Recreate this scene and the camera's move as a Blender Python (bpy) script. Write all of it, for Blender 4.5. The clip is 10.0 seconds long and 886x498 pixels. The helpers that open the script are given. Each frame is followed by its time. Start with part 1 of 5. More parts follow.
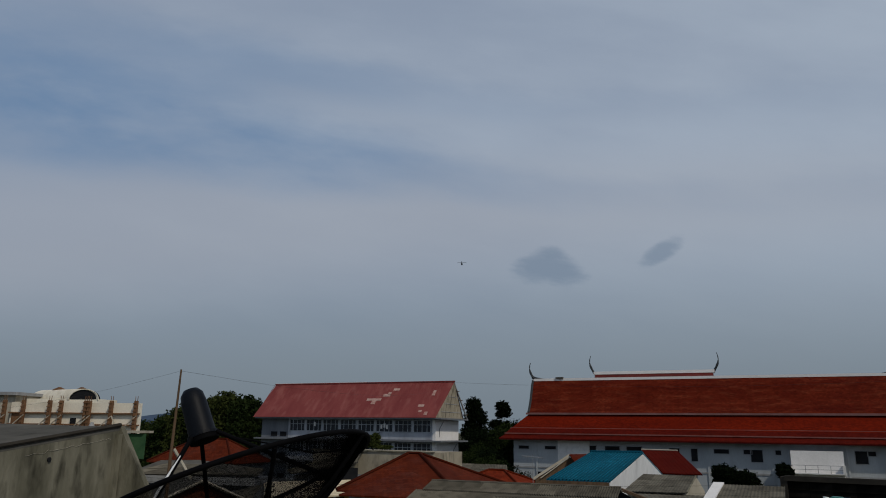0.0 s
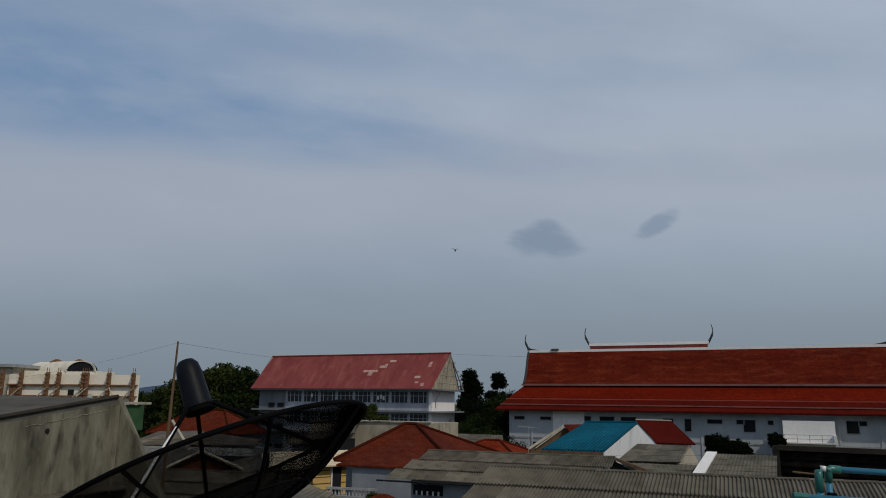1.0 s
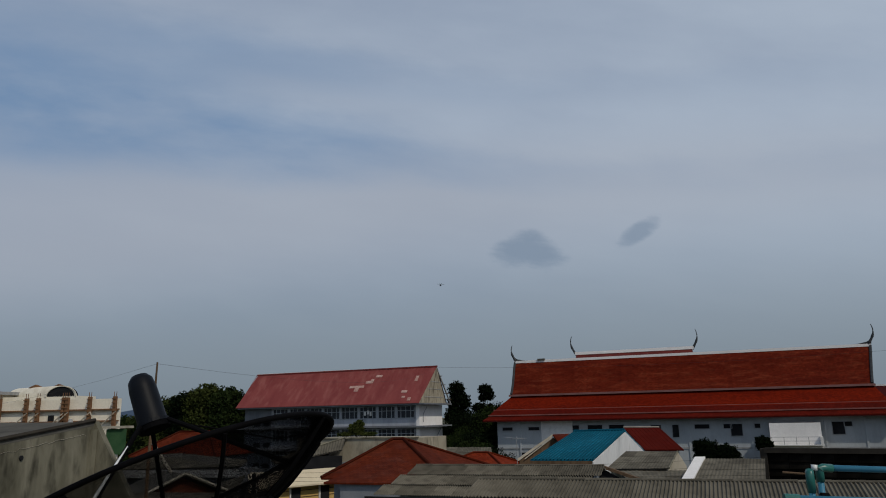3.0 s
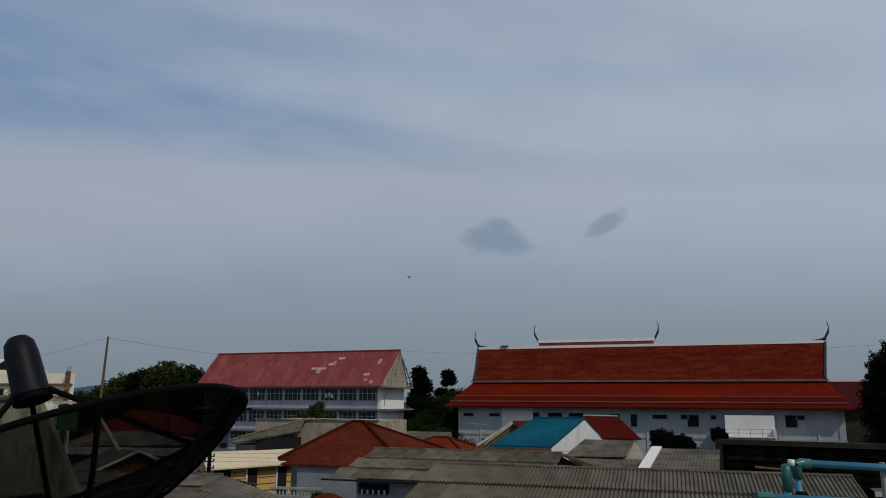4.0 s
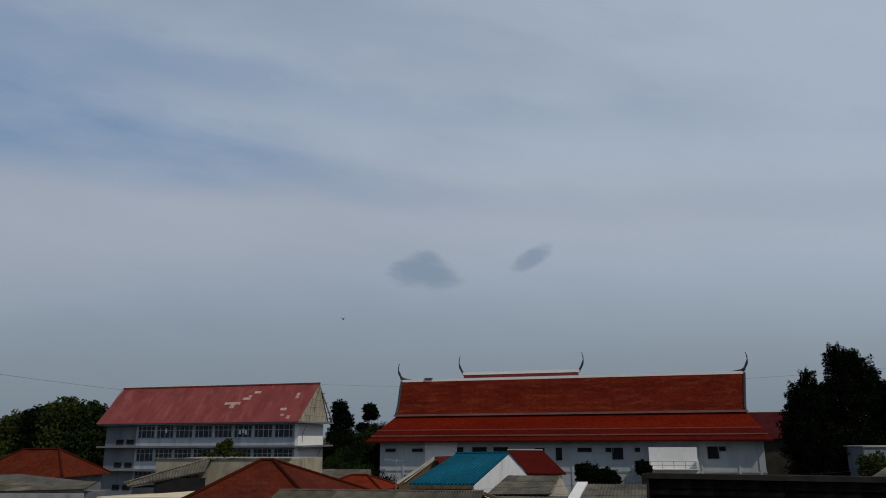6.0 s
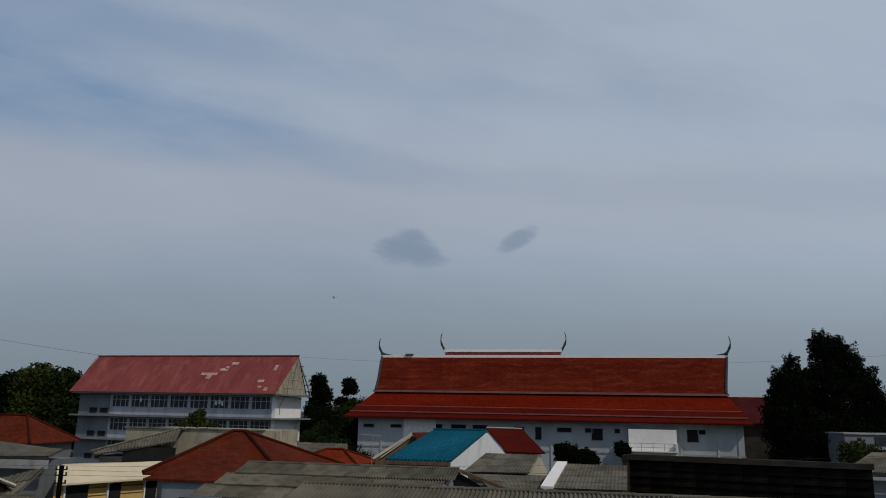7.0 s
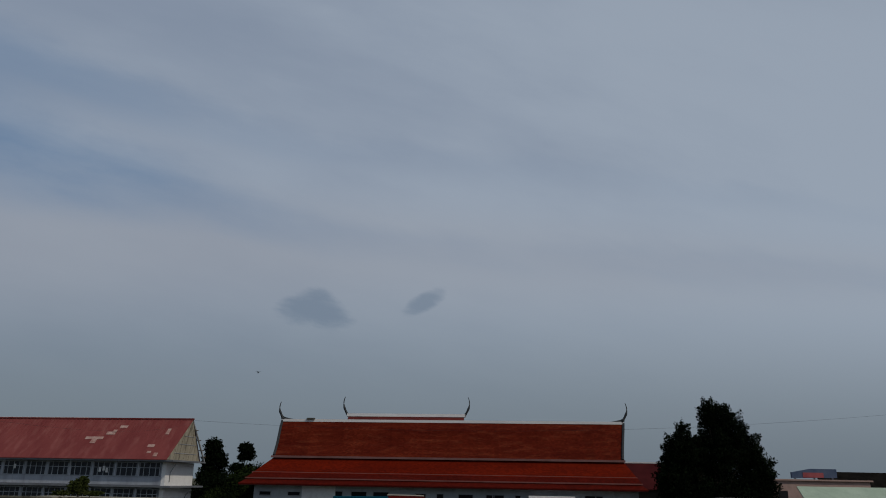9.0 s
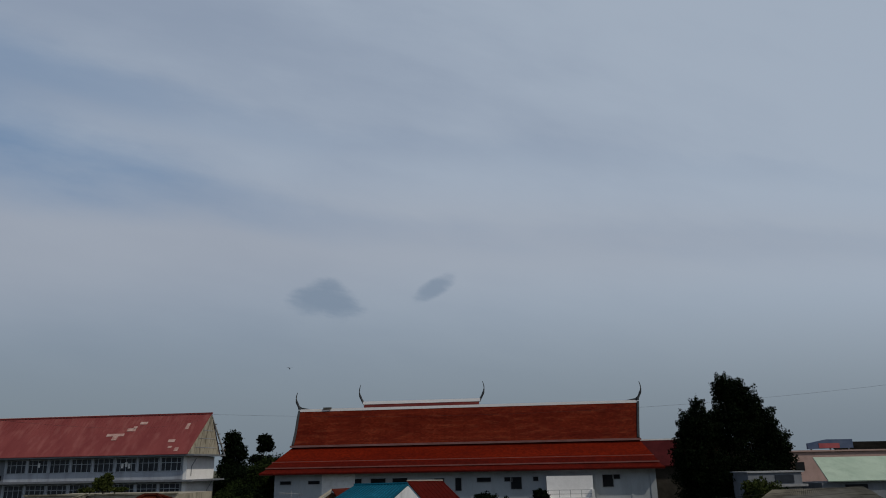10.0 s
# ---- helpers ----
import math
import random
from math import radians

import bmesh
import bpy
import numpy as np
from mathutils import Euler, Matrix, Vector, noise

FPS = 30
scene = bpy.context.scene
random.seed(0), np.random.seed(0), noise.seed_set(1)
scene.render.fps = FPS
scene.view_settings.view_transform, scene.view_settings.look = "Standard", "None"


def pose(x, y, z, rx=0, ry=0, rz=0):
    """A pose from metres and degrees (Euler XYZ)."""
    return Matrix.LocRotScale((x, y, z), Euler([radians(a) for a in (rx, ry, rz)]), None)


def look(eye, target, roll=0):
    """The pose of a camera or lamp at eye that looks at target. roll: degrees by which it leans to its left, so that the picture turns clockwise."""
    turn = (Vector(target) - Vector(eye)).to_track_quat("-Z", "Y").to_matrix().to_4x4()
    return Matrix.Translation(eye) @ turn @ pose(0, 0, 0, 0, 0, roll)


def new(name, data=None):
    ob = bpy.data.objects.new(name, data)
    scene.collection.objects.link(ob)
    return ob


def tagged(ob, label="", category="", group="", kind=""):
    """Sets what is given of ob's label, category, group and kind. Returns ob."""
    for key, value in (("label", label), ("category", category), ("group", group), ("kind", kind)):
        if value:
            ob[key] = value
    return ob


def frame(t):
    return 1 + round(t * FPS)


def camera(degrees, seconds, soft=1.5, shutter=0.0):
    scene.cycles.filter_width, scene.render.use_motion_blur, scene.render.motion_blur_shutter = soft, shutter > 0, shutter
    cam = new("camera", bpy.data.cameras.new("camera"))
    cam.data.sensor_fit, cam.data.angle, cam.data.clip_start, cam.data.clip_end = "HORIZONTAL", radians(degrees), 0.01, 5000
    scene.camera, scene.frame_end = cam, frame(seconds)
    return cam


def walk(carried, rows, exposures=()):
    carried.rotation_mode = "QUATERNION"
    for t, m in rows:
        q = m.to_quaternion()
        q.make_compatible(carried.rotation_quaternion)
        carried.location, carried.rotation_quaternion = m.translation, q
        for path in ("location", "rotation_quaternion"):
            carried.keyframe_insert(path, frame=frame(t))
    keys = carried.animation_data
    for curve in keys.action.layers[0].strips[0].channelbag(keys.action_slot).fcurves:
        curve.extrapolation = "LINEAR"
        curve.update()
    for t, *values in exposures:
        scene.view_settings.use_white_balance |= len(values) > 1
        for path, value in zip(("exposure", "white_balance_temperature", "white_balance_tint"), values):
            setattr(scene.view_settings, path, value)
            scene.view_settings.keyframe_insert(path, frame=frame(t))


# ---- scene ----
cam = camera(62.0, 10.0, 1.0)
PATH = [
    (0, (0.501, 0.714, 7.654), (0.315, 2.647, 8.135), 0.8),
    (0.5, (0.491, 0.76, 7.649), (0.308, 2.708, 8.064), 0.6),
    (1, (0.493, 0.756, 7.651), (0.317, 2.706, 8.059), 0.7),
    (1.5, (0.488, 0.754, 7.652), (0.332, 2.704, 8.068), 0.6),
    (2, (0.486, 0.746, 7.65), (0.359, 2.694, 8.085), 0.1),
    (2.2, (0.514, 0.768, 7.652), (0.402, 2.713, 8.1), 0.0),
    (3.3, (0.563, 1.037, 7.624), (0.425, 2.985, 8.056), -1.4),
    (3.5, (0.583, 1.122, 7.624), (0.444, 3.073, 8.044), -1.4),
    (4, (0.637, 1.362, 7.608), (0.592, 3.321, 8.011), 0.3),
    (4.5, (0.688, 1.584, 7.601), (0.663, 3.551, 7.963), -0.2),
    (5, (0.845, 1.921, 7.584), (0.738, 3.885, 7.95), -0.2),
    (5.5, (0.95, 2.637, 7.57), (1.012, 4.567, 8.092), -0.1),
    (6, (1.231, 3.972, 7.633), (1.38, 5.906, 8.123), -0.4),
    (6.2, (1.344, 4.483, 7.636), (1.497, 6.421, 8.107), -0.1),
    (7.3, (1.694, 5.912, 7.446), (1.898, 7.854, 7.877), 1.7),
    (7.5, (1.788, 6.039, 7.437), (2.0, 7.981, 7.865), 2.2),
    (8, (1.8, 6.018, 7.452), (2.031, 7.963, 7.859), 3.0),
    (8.5, (1.555, 5.3, 7.497), (1.855, 7.204, 8.031), 2.6),
    (9, (1.416, 5.081, 7.541), (1.841, 6.941, 8.142), 1.0),
    (9.5, (1.337, 4.967, 7.563), (1.75, 6.837, 8.138), -0.4),
    (10, (1.238, 4.744, 7.563), (1.644, 6.62, 8.126), -1.1),
]
EXPOSURES = [(0, -0.15), (0.5, 0.0), (4.5, 0.0), (6.5, 0.0), (7.4, -0.04), (8.0, -0.09), (8.4, 0.04), (8.7, -0.14), (9, -0.31), (9.5, -0.28), (10, -0.1)]
walk(cam, [(t, look(eye, target, roll)) for t, eye, target, roll in PATH], EXPOSURES)

# ---- world, sun, exposure ----
SUN = Vector((0.46, -0.52, 0.72)).normalized()
scene.view_settings.exposure = 0.0


def build_world():
    w = bpy.data.worlds.new("sky_world")
    scene.world = w
    w.use_nodes = True
    nt = w.node_tree
    nt.nodes.clear()
    N = nt.nodes.new

    def link(a, b):
        nt.links.new(a, b)

    def math_node(op, a, b=None, clamp=False):
        n = N("ShaderNodeMath")
        n.operation, n.use_clamp = op, clamp
        for k, v in enumerate((a, b)):
            if v is None:
                continue
            if isinstance(v, (int, float)):
                n.inputs[k].default_value = v
            else:
                link(v, n.inputs[k])
        return n.outputs[0]

    def smooth(v, lo, hi):
        n = N("ShaderNodeMapRange")
        n.interpolation_type = "SMOOTHSTEP"
        n.inputs["From Min"].default_value, n.inputs["From Max"].default_value = lo, hi
        link(v, n.inputs["Value"])
        return n.outputs[0]

    def noise_at(vec, scale, detail, rough=0.55):
        n = N("ShaderNodeTexNoise")
        n.inputs["Scale"].default_value, n.inputs["Detail"].default_value, n.inputs["Roughness"].default_value = scale, detail, rough
        link(vec, n.inputs["Vector"])
        return n.outputs[0]

    def mix(f, a, b):
        n = N("ShaderNodeMix")
        n.data_type = "RGBA"
        if isinstance(f, float):
            n.inputs[0].default_value = f
        else:
            link(f, n.inputs[0])
        for s, v in ((n.inputs[6], a), (n.inputs[7], b)):
            if isinstance(v, tuple):
                s.default_value = (*v, 1)
            else:
                link(v, s)
        return n.outputs[2]

    tc = N("ShaderNodeTexCoord")
    sep = N("ShaderNodeSeparateXYZ")
    link(tc.outputs["Generated"], sep.inputs[0])
    X, Y, Z = sep.outputs
    # flat cloud sheet: the direction laid on a plane ahead
    ahead = math_node("ADD", math_node("ABSOLUTE", Y), 0.02)
    U, V = math_node("DIVIDE", X, ahead), math_node("DIVIDE", Z, ahead)
    comb = N("ShaderNodeCombineXYZ")
    link(U, comb.inputs[0])
    link(math_node("ADD", math_node("MULTIPLY", V, 2.8), math_node("MULTIPLY", U, 0.45)), comb.inputs[1])
    link(math_node("MULTIPLY", math_node("SIGN", Y), 3.0), comb.inputs[2])
    sheet = comb.outputs[0]
    sky = N("ShaderNodeTexSky")
    sky.sky_type, sky.sun_disc = "NISHITA", False
    sky.sun_elevation = math.asin(SUN.z)
    sky.sun_rotation = math.atan2(SUN.x, SUN.y)
    sky.dust_density, sky.air_density = 3.0, 1.2
    blue = N("ShaderNodeMix")
    blue.data_type, blue.blend_type = "RGBA", "MULTIPLY"
    blue.inputs[0].default_value = 1.0
    link(sky.outputs[0], blue.inputs[6])
    blue.inputs[7].default_value = (SKY_GAIN, SKY_GAIN, SKY_GAIN, 1)
    # thin high cloud over nearly all of it, with long clear streaks
    big = noise_at(sheet, 1.5, 4, 0.5)
    fine = noise_at(sheet, 5.0, 6, 0.6)
    line = math_node("ADD", V, math_node("MULTIPLY", math_node("MINIMUM", U, 0.05), 0.20))
    line = math_node("ADD", line, math_node("MULTIPLY", math_node("SUBTRACT", big, 0.5), 0.10))
    line = math_node("ADD", line, math_node("MULTIPLY", math_node("SUBTRACT", fine, 0.5), 0.05))

    def band(mid, half, wide):
        h = math_node("ADD", half, math_node("MULTIPLY", smooth(math_node("MULTIPLY", U, -1.0), -0.15, 0.75), wide))
        off = math_node("DIVIDE", math_node("ABSOLUTE", math_node("SUBTRACT", line, mid)), h)
        return math_node("SUBTRACT", 1.0, smooth(off, 0.15, 1.0))

    side = smooth(math_node("MULTIPLY", U, -1.0), -0.15, 0.45)
    side = math_node("ADD", 0.16, math_node("MULTIPLY", side, 0.84))
    wisp = math_node("ADD", 0.35, math_node("MULTIPLY", smooth(noise_at(sheet, 1.9, 6, 0.55), 0.30, 0.60), 0.65))
    clear = math_node("ADD", math_node("MULTIPLY", band(0.335, 0.045, 0.085), 1.0), math_node("MULTIPLY", band(0.455, 0.03, 0.06), 0.45))
    clear = math_node("MULTIPLY", math_node("MULTIPLY", clear, side), wisp, True)
    thick = math_node("ADD", math_node("MULTIPLY", big, 0.7), math_node("ADD", math_node("MULTIPLY", fine, 0.3), math_node("MULTIPLY", U, 0.28)))
    veil_hi = mix(smooth(thick, 0.22, 0.78), VEIL_A, VEIL_B)
    low = smooth(V, 0.0, 0.33)
    veil = mix(low, VEIL_LOW, veil_hi)
    glow = smooth(math_node("ADD", V, math_node("MULTIPLY", U, -0.08)), 0.16, 0.30)
    glow = math_node("MULTIPLY", glow, math_node("SUBTRACT", 1.0, smooth(V, 0.30, 0.42)))
    veil = mix(math_node("MULTIPLY", glow, 0.5), veil, VEIL_WARM)
    body = mix(math_node("MULTIPLY", clear, 0.95), veil, CLEAR_BLUE)
    # two small grey clouds
    def puff(u0, v0, a, b, tilt, amount, flat):
        du, dv = math_node("SUBTRACT", U, u0), math_node("SUBTRACT", V, v0)
        c, s = math.cos(tilt), math.sin(tilt)
        p = math_node("ADD", math_node("MULTIPLY", du, c), math_node("MULTIPLY", dv, s))
        q = math_node("SUBTRACT", math_node("MULTIPLY", dv, c), math_node("MULTIPLY", du, s))
        # flatter below than above
        q = math_node("ADD", q, math_node("MULTIPLY", math_node("ABSOLUTE", p), flat))
        r = math_node("ADD", math_node("POWER", math_node("ABSOLUTE", math_node("DIVIDE", p, a)), 2.0), math_node("POWER", math_node("ABSOLUTE", math_node("DIVIDE", q, b)), 2.0))
        r = math_node("ADD", r, math_node("MULTIPLY", math_node("SUBTRACT", noise_at(sheet, 22.0, 5, 0.65), 0.5), 1.7))
        front = smooth(Y, 0.2, 0.5)
        return math_node("MULTIPLY", math_node("MULTIPLY", math_node("SUBTRACT", 1.0, smooth(r, 0.15, 1.35)), amount), front)

    body = mix(puff(0.050, 0.221, 0.050, 0.0255, -0.12, 0.70, 0.25), body, PUFF)
    body = mix(puff(0.199, 0.237, 0.034, 0.0135, 0.55, 0.62, 0.0), body, PUFF)
    body = mix(smooth(V, 0.75, 1.6), body, CLEAR_HIGH)
    full = mix(0.88, blue.outputs[2], body)
    bg = N("ShaderNodeBackground")
    link(full, bg.inputs[0])
    bg.inputs[1].default_value = 1.0
    out = N("ShaderNodeOutputWorld")
    link(bg.outputs[0], out.inputs[0])


SKY_GAIN = 0.06
VEIL_A, VEIL_B = (0.30, 0.365, 0.475), (0.41, 0.48, 0.58)
VEIL_LOW, VEIL_WARM = (0.20, 0.25, 0.30), (0.40, 0.42, 0.47)
CLEAR_HIGH = (0.13, 0.17, 0.25)
CLEAR_BLUE, PUFF = (0.135, 0.245, 0.42), (0.185, 0.25, 0.345)
build_world()
sun_data = bpy.data.lights.new("sun", "SUN")
sun_data.energy, sun_data.angle, sun_data.color = 1.75, radians(0.8), (1.0, 0.91, 0.77)
sun = new("sun", sun_data)
sun.matrix_world = look((0, 0, 60), Vector((0, 0, 60)) - SUN)


# ---- materials ----
def surf(name, a, b, scale=2.0, rough=0.8, bump=0.15, fine=25.0, stain=None, stain_amount=0.4, stretch=(1, 1, 1), metal=0.0, spec=0.10, rand=0.0):
    """Two tones by a large noise, a fine grain, and streaks of a third tone."""
    m = bpy.data.materials.new(name)
    m.use_nodes = True
    nt = m.node_tree
    N, L = nt.nodes.new, nt.links.new
    p = nt.nodes["Principled BSDF"]
    tc, mp = N("ShaderNodeTexCoord"), N("ShaderNodeMapping")
    L(tc.outputs["Object"], mp.inputs[0])
    mp.inputs["Scale"].default_value = stretch

    def noi(s, d=4):
        n = N("ShaderNodeTexNoise")
        n.inputs["Scale"].default_value, n.inputs["Detail"].default_value = s, d
        L(mp.outputs[0], n.inputs["Vector"])
        return n.outputs[0]

    def mixc(f, x, y, kind="MIX"):
        n = N("ShaderNodeMix")
        n.data_type, n.blend_type = "RGBA", kind
        for s, v in ((n.inputs[0], f), (n.inputs[6], x), (n.inputs[7], y)):
            if isinstance(v, (tuple, float)):
                s.default_value = (*v, 1) if isinstance(v, tuple) else v
            else:
                L(v, s)
        return n.outputs[2]

    def ramp(v, lo, hi):
        n = N("ShaderNodeMapRange")
        n.inputs["From Min"].default_value, n.inputs["From Max"].default_value = lo, hi
        L(v, n.inputs["Value"])
        return n.outputs[0]

    c = mixc(ramp(noi(scale), 0.32, 0.68), a, b)
    grain = noi(fine, 5)
    c = mixc(ramp(grain, 0.2, 0.8), mixc(0.16, c, (0, 0, 0)), c)
    if stain:
        n = N("ShaderNodeMath")
        n.operation = "MULTIPLY"
        L(ramp(noi(scale * 2.3, 6), 0.5, 0.72), n.inputs[0])
        n.inputs[1].default_value = stain_amount
        c = mixc(n.outputs[0], c, stain)
    if rand:
        oi, hs = N("ShaderNodeObjectInfo"), N("ShaderNodeHueSaturation")
        r = N("ShaderNodeMapRange")
        r.inputs["To Min"].default_value, r.inputs["To Max"].default_value = 1 - rand, 1 + rand
        L(oi.outputs["Random"], r.inputs["Value"])
        L(r.outputs[0], hs.inputs["Value"])
        L(c, hs.inputs["Color"])
        c = hs.outputs[0]
    L(c, p.inputs["Base Color"])
    p.inputs["Roughness"].default_value, p.inputs["Metallic"].default_value = rough, metal
    p.inputs["Specular IOR Level"].default_value = spec
    if bump:
        bn = N("ShaderNodeBump")
        bn.inputs["Strength"].default_value, bn.inputs["Distance"].default_value = bump, 0.03
        L(grain, bn.inputs["Height"])
        L(bn.outputs[0], p.inputs["Normal"])
    return m


def tiled(name, a, b, mortar, width, height, rough=0.75, stain=None, spec=0.08, amount=0.5, stretch=(1, 1, 1)):
    """Small roof tiles in courses: x along the ridge, y up the slope (UV in metres)."""
    m = surf(name, a, b, 0.35, rough, 0.0, 6.0, stain, amount, stretch, spec=spec)
    nt = m.node_tree
    N, L = nt.nodes.new, nt.links.new
    p = nt.nodes["Principled BSDF"]
    base = p.inputs["Base Color"].links[0].from_socket
    uv = N("ShaderNodeUVMap")
    br = N("ShaderNodeTexBrick")
    br.inputs["Scale"].default_value = 1.0
    br.inputs["Brick Width"].default_value, br.inputs["Row Height"].default_value = width, height
    br.inputs["Mortar Size"].default_value, br.inputs["Mortar Smooth"].default_value = 0.05 * height, 0.6
    br.inputs["Color1"].default_value, br.inputs["Color2"].default_value = (0.7, 0.7, 0.7, 1), (1.12, 1.12, 1.12, 1)
    br.inputs["Mortar"].default_value = (*mortar, 1)
    L(uv.outputs[0], br.inputs["Vector"])
    mx = N("ShaderNodeMix")
    mx.data_type, mx.blend_type = "RGBA", "MULTIPLY"
    mx.inputs[0].default_value = 0.9
    L(base, mx.inputs[6])
    L(br.outputs["Color"], mx.inputs[7])
    L(mx.outputs[2], p.inputs["Base Color"])
    bn = N("ShaderNodeBump")
    bn.inputs["Strength"].default_value, bn.inputs["Distance"].default_value = 0.5, 0.04
    L(br.outputs["Fac"], bn.inputs["Height"])
    bn.invert = True
    L(bn.outputs[0], p.inputs["Normal"])
    return m


M = {}
M["white"] = surf("white_wall", (0.62, 0.65, 0.68), (0.74, 0.76, 0.78), 0.5, 0.85, 0.1, 8, (0.30, 0.31, 0.32), 0.45, (1, 1, 0.25))
M["hall_white"] = surf("hall_white_wall", (0.36, 0.395, 0.425), (0.45, 0.485, 0.51), 0.4, 0.85, 0.1, 8, (0.26, 0.28, 0.30), 0.5, (1, 1, 0.3))
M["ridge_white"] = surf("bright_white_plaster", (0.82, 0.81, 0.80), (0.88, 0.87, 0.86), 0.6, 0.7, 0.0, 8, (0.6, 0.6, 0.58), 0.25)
# school front: shade under the sun shelves is put into this darker white
M["school_wall_shade"] = surf("school_wall_shade", (0.36, 0.39, 0.44), (0.45, 0.48, 0.53), 0.5, 0.85, 0.1, 8, (0.17, 0.18, 0.2), 0.5, (1, 1, 0.25))
# grime on copings; on the side hall wall it paints eave shade
M["grime_and_shade"] = surf("grimy_coping_and_eave_shade", (0.026, 0.023, 0.019), (0.05, 0.044, 0.036), 0.7, 0.9, 0.2, 10, (0.02, 0.018, 0.016), 0.5)
M["trim_white"] = surf("white_trim", (0.70, 0.70, 0.69), (0.80, 0.80, 0.79), 1.5, 0.6, 0.05, 20, (0.45, 0.45, 0.43), 0.3)
M["grey_wall"] = surf("grey_wall", (0.14, 0.155, 0.175), (0.20, 0.215, 0.24), 0.5, 0.85, 0.1, 8, (0.12, 0.12, 0.13), 0.5, (1, 1, 0.3))
M["slab"] = surf("slab_grey", (0.26, 0.27, 0.28), (0.36, 0.37, 0.38), 0.8, 0.85, 0.1, 8, (0.12, 0.12, 0.12), 0.5)
M["concrete"] = surf("raw_concrete", (0.11, 0.105, 0.075), (0.27, 0.255, 0.195), 1.5, 0.9, 0.5, 14, (0.04, 0.038, 0.028), 0.85, (1, 1, 0.4))
M["concrete_pale"] = surf("pale_concrete", (0.40, 0.37, 0.30), (0.50, 0.46, 0.38), 0.5, 0.9, 0.25, 14, (0.18, 0.16, 0.12), 0.6, (1, 1, 0.4))
M["block_concrete"] = surf("stained_block_concrete", (0.31, 0.28, 0.215), (0.45, 0.41, 0.32), 0.9, 0.9, 0.25, 14, (0.10, 0.09, 0.07), 0.75, (1, 1, 0.35))
M["fibre"] = surf("fibre_cement", (0.098, 0.090, 0.072), (0.160, 0.148, 0.119), 0.9, 0.95, 0.2, 18, (0.04, 0.038, 0.032), 0.55, (1, 1, 1), spec=0.03, rand=0.22)
M["fibre_far"] = surf("fibre_cement_plain", (0.09, 0.087, 0.077), (0.145, 0.138, 0.122), 0.7, 0.95, 0.2, 12, (0.04, 0.038, 0.033), 0.55, spec=0.03)
# near-black that paints the shade inside openings and recesses; also dark trim
M["dark"] = surf("inner_shade_and_dark_trim", (0.012, 0.013, 0.015), (0.02, 0.021, 0.024), 1.0, 0.9, 0, 10)
M["glass"] = surf("window_glass", (0.012, 0.016, 0.022), (0.03, 0.038, 0.05), 0.9, 0.3, 0, 10, spec=0.25)
M["frame"] = surf("window_frame", (0.38, 0.42, 0.46), (0.48, 0.52, 0.56), 2.0, 0.6, 0, 20)
M["school_roof"] = surf("faded_red_sheet", (0.20, 0.045, 0.045), (0.26, 0.068, 0.064), 0.35, 0.85, 0.1, 5, (0.36, 0.15, 0.13), 0.35, (1.4, 0.6, 0.6))
M["school_pale"] = surf("pale_patched_sheet", (0.38, 0.21, 0.18), (0.58, 0.42, 0.37), 1.6, 0.7, 0.1, 10, (0.42, 0.14, 0.12), 0.5)
M["ridge_red"] = surf("dark_red_ridge", (0.17, 0.03, 0.03), (0.23, 0.05, 0.045), 1.0, 0.6, 0.1)
M["hall_tile_up"] = tiled("hall_tiles_weathered", (0.090, 0.0092, 0.0042), (0.138, 0.0175, 0.0068), (0.45, 0.4, 0.4), 0.30, 0.22, 0.85, (0.22, 0.048, 0.021), 0.05, 0.42, (0.6, 2.2, 2.2))
M["hall_tile_low"] = tiled("hall_tiles_orange", (0.135, 0.0092, 0.002), (0.175, 0.0125, 0.0024), (0.6, 0.5, 0.5), 0.30, 0.22, 0.8, (0.09, 0.007, 0.0025), 0.05, 0.5, (0.3, 1.4, 1.4))
M["hall_tile_eave"] = tiled("hall_tiles_dark_red", (0.085, 0.006, 0.003), (0.12, 0.009, 0.004), (0.6, 0.5, 0.5), 0.30, 0.22, 0.8, (0.05, 0.006, 0.003), 0.05, 0.5, (0.3, 1.4, 1.4))
M["hall_band"] = surf("hall_roof_band", (0.20, 0.075, 0.065), (0.27, 0.11, 0.098), 0.6, 0.7, 0.1, 8, (0.18, 0.05, 0.04), 0.4)
M["hall_pale"] = surf("pale_mortar", (0.19, 0.095, 0.085), (0.26, 0.14, 0.13), 0.6, 0.8, 0.1, 8, (0.2, 0.08, 0.07), 0.4)
M["hall_fascia"] = surf("hall_fascia", (0.10, 0.02, 0.018), (0.15, 0.03, 0.026), 0.6, 0.7, 0.1, 8)
M["finial"] = surf("finial_dark", (0.035, 0.04, 0.045), (0.06, 0.065, 0.07), 4, 0.5, 0.1)
M["teal"] = tiled("teal_tiles", (0.004, 0.12, 0.20), (0.007, 0.15, 0.24), (0.5, 0.5, 0.5), 0.33, 0.36, 0.8, (0.005, 0.10, 0.17), 0.08)
M["red_tile"] = tiled("brown_red_tiles", (0.095, 0.016, 0.006), (0.14, 0.025, 0.009), (0.4, 0.4, 0.4), 0.30, 0.28, 0.85, (0.11, 0.03, 0.018), 0.05, amount=0.6)
M["orange_tile"] = tiled("orange_tiles", (0.17, 0.022, 0.007), (0.22, 0.031, 0.010), (0.4, 0.4, 0.4), 0.30, 0.28, 0.85, (0.25, 0.05, 0.02), 0.05, amount=0.5)
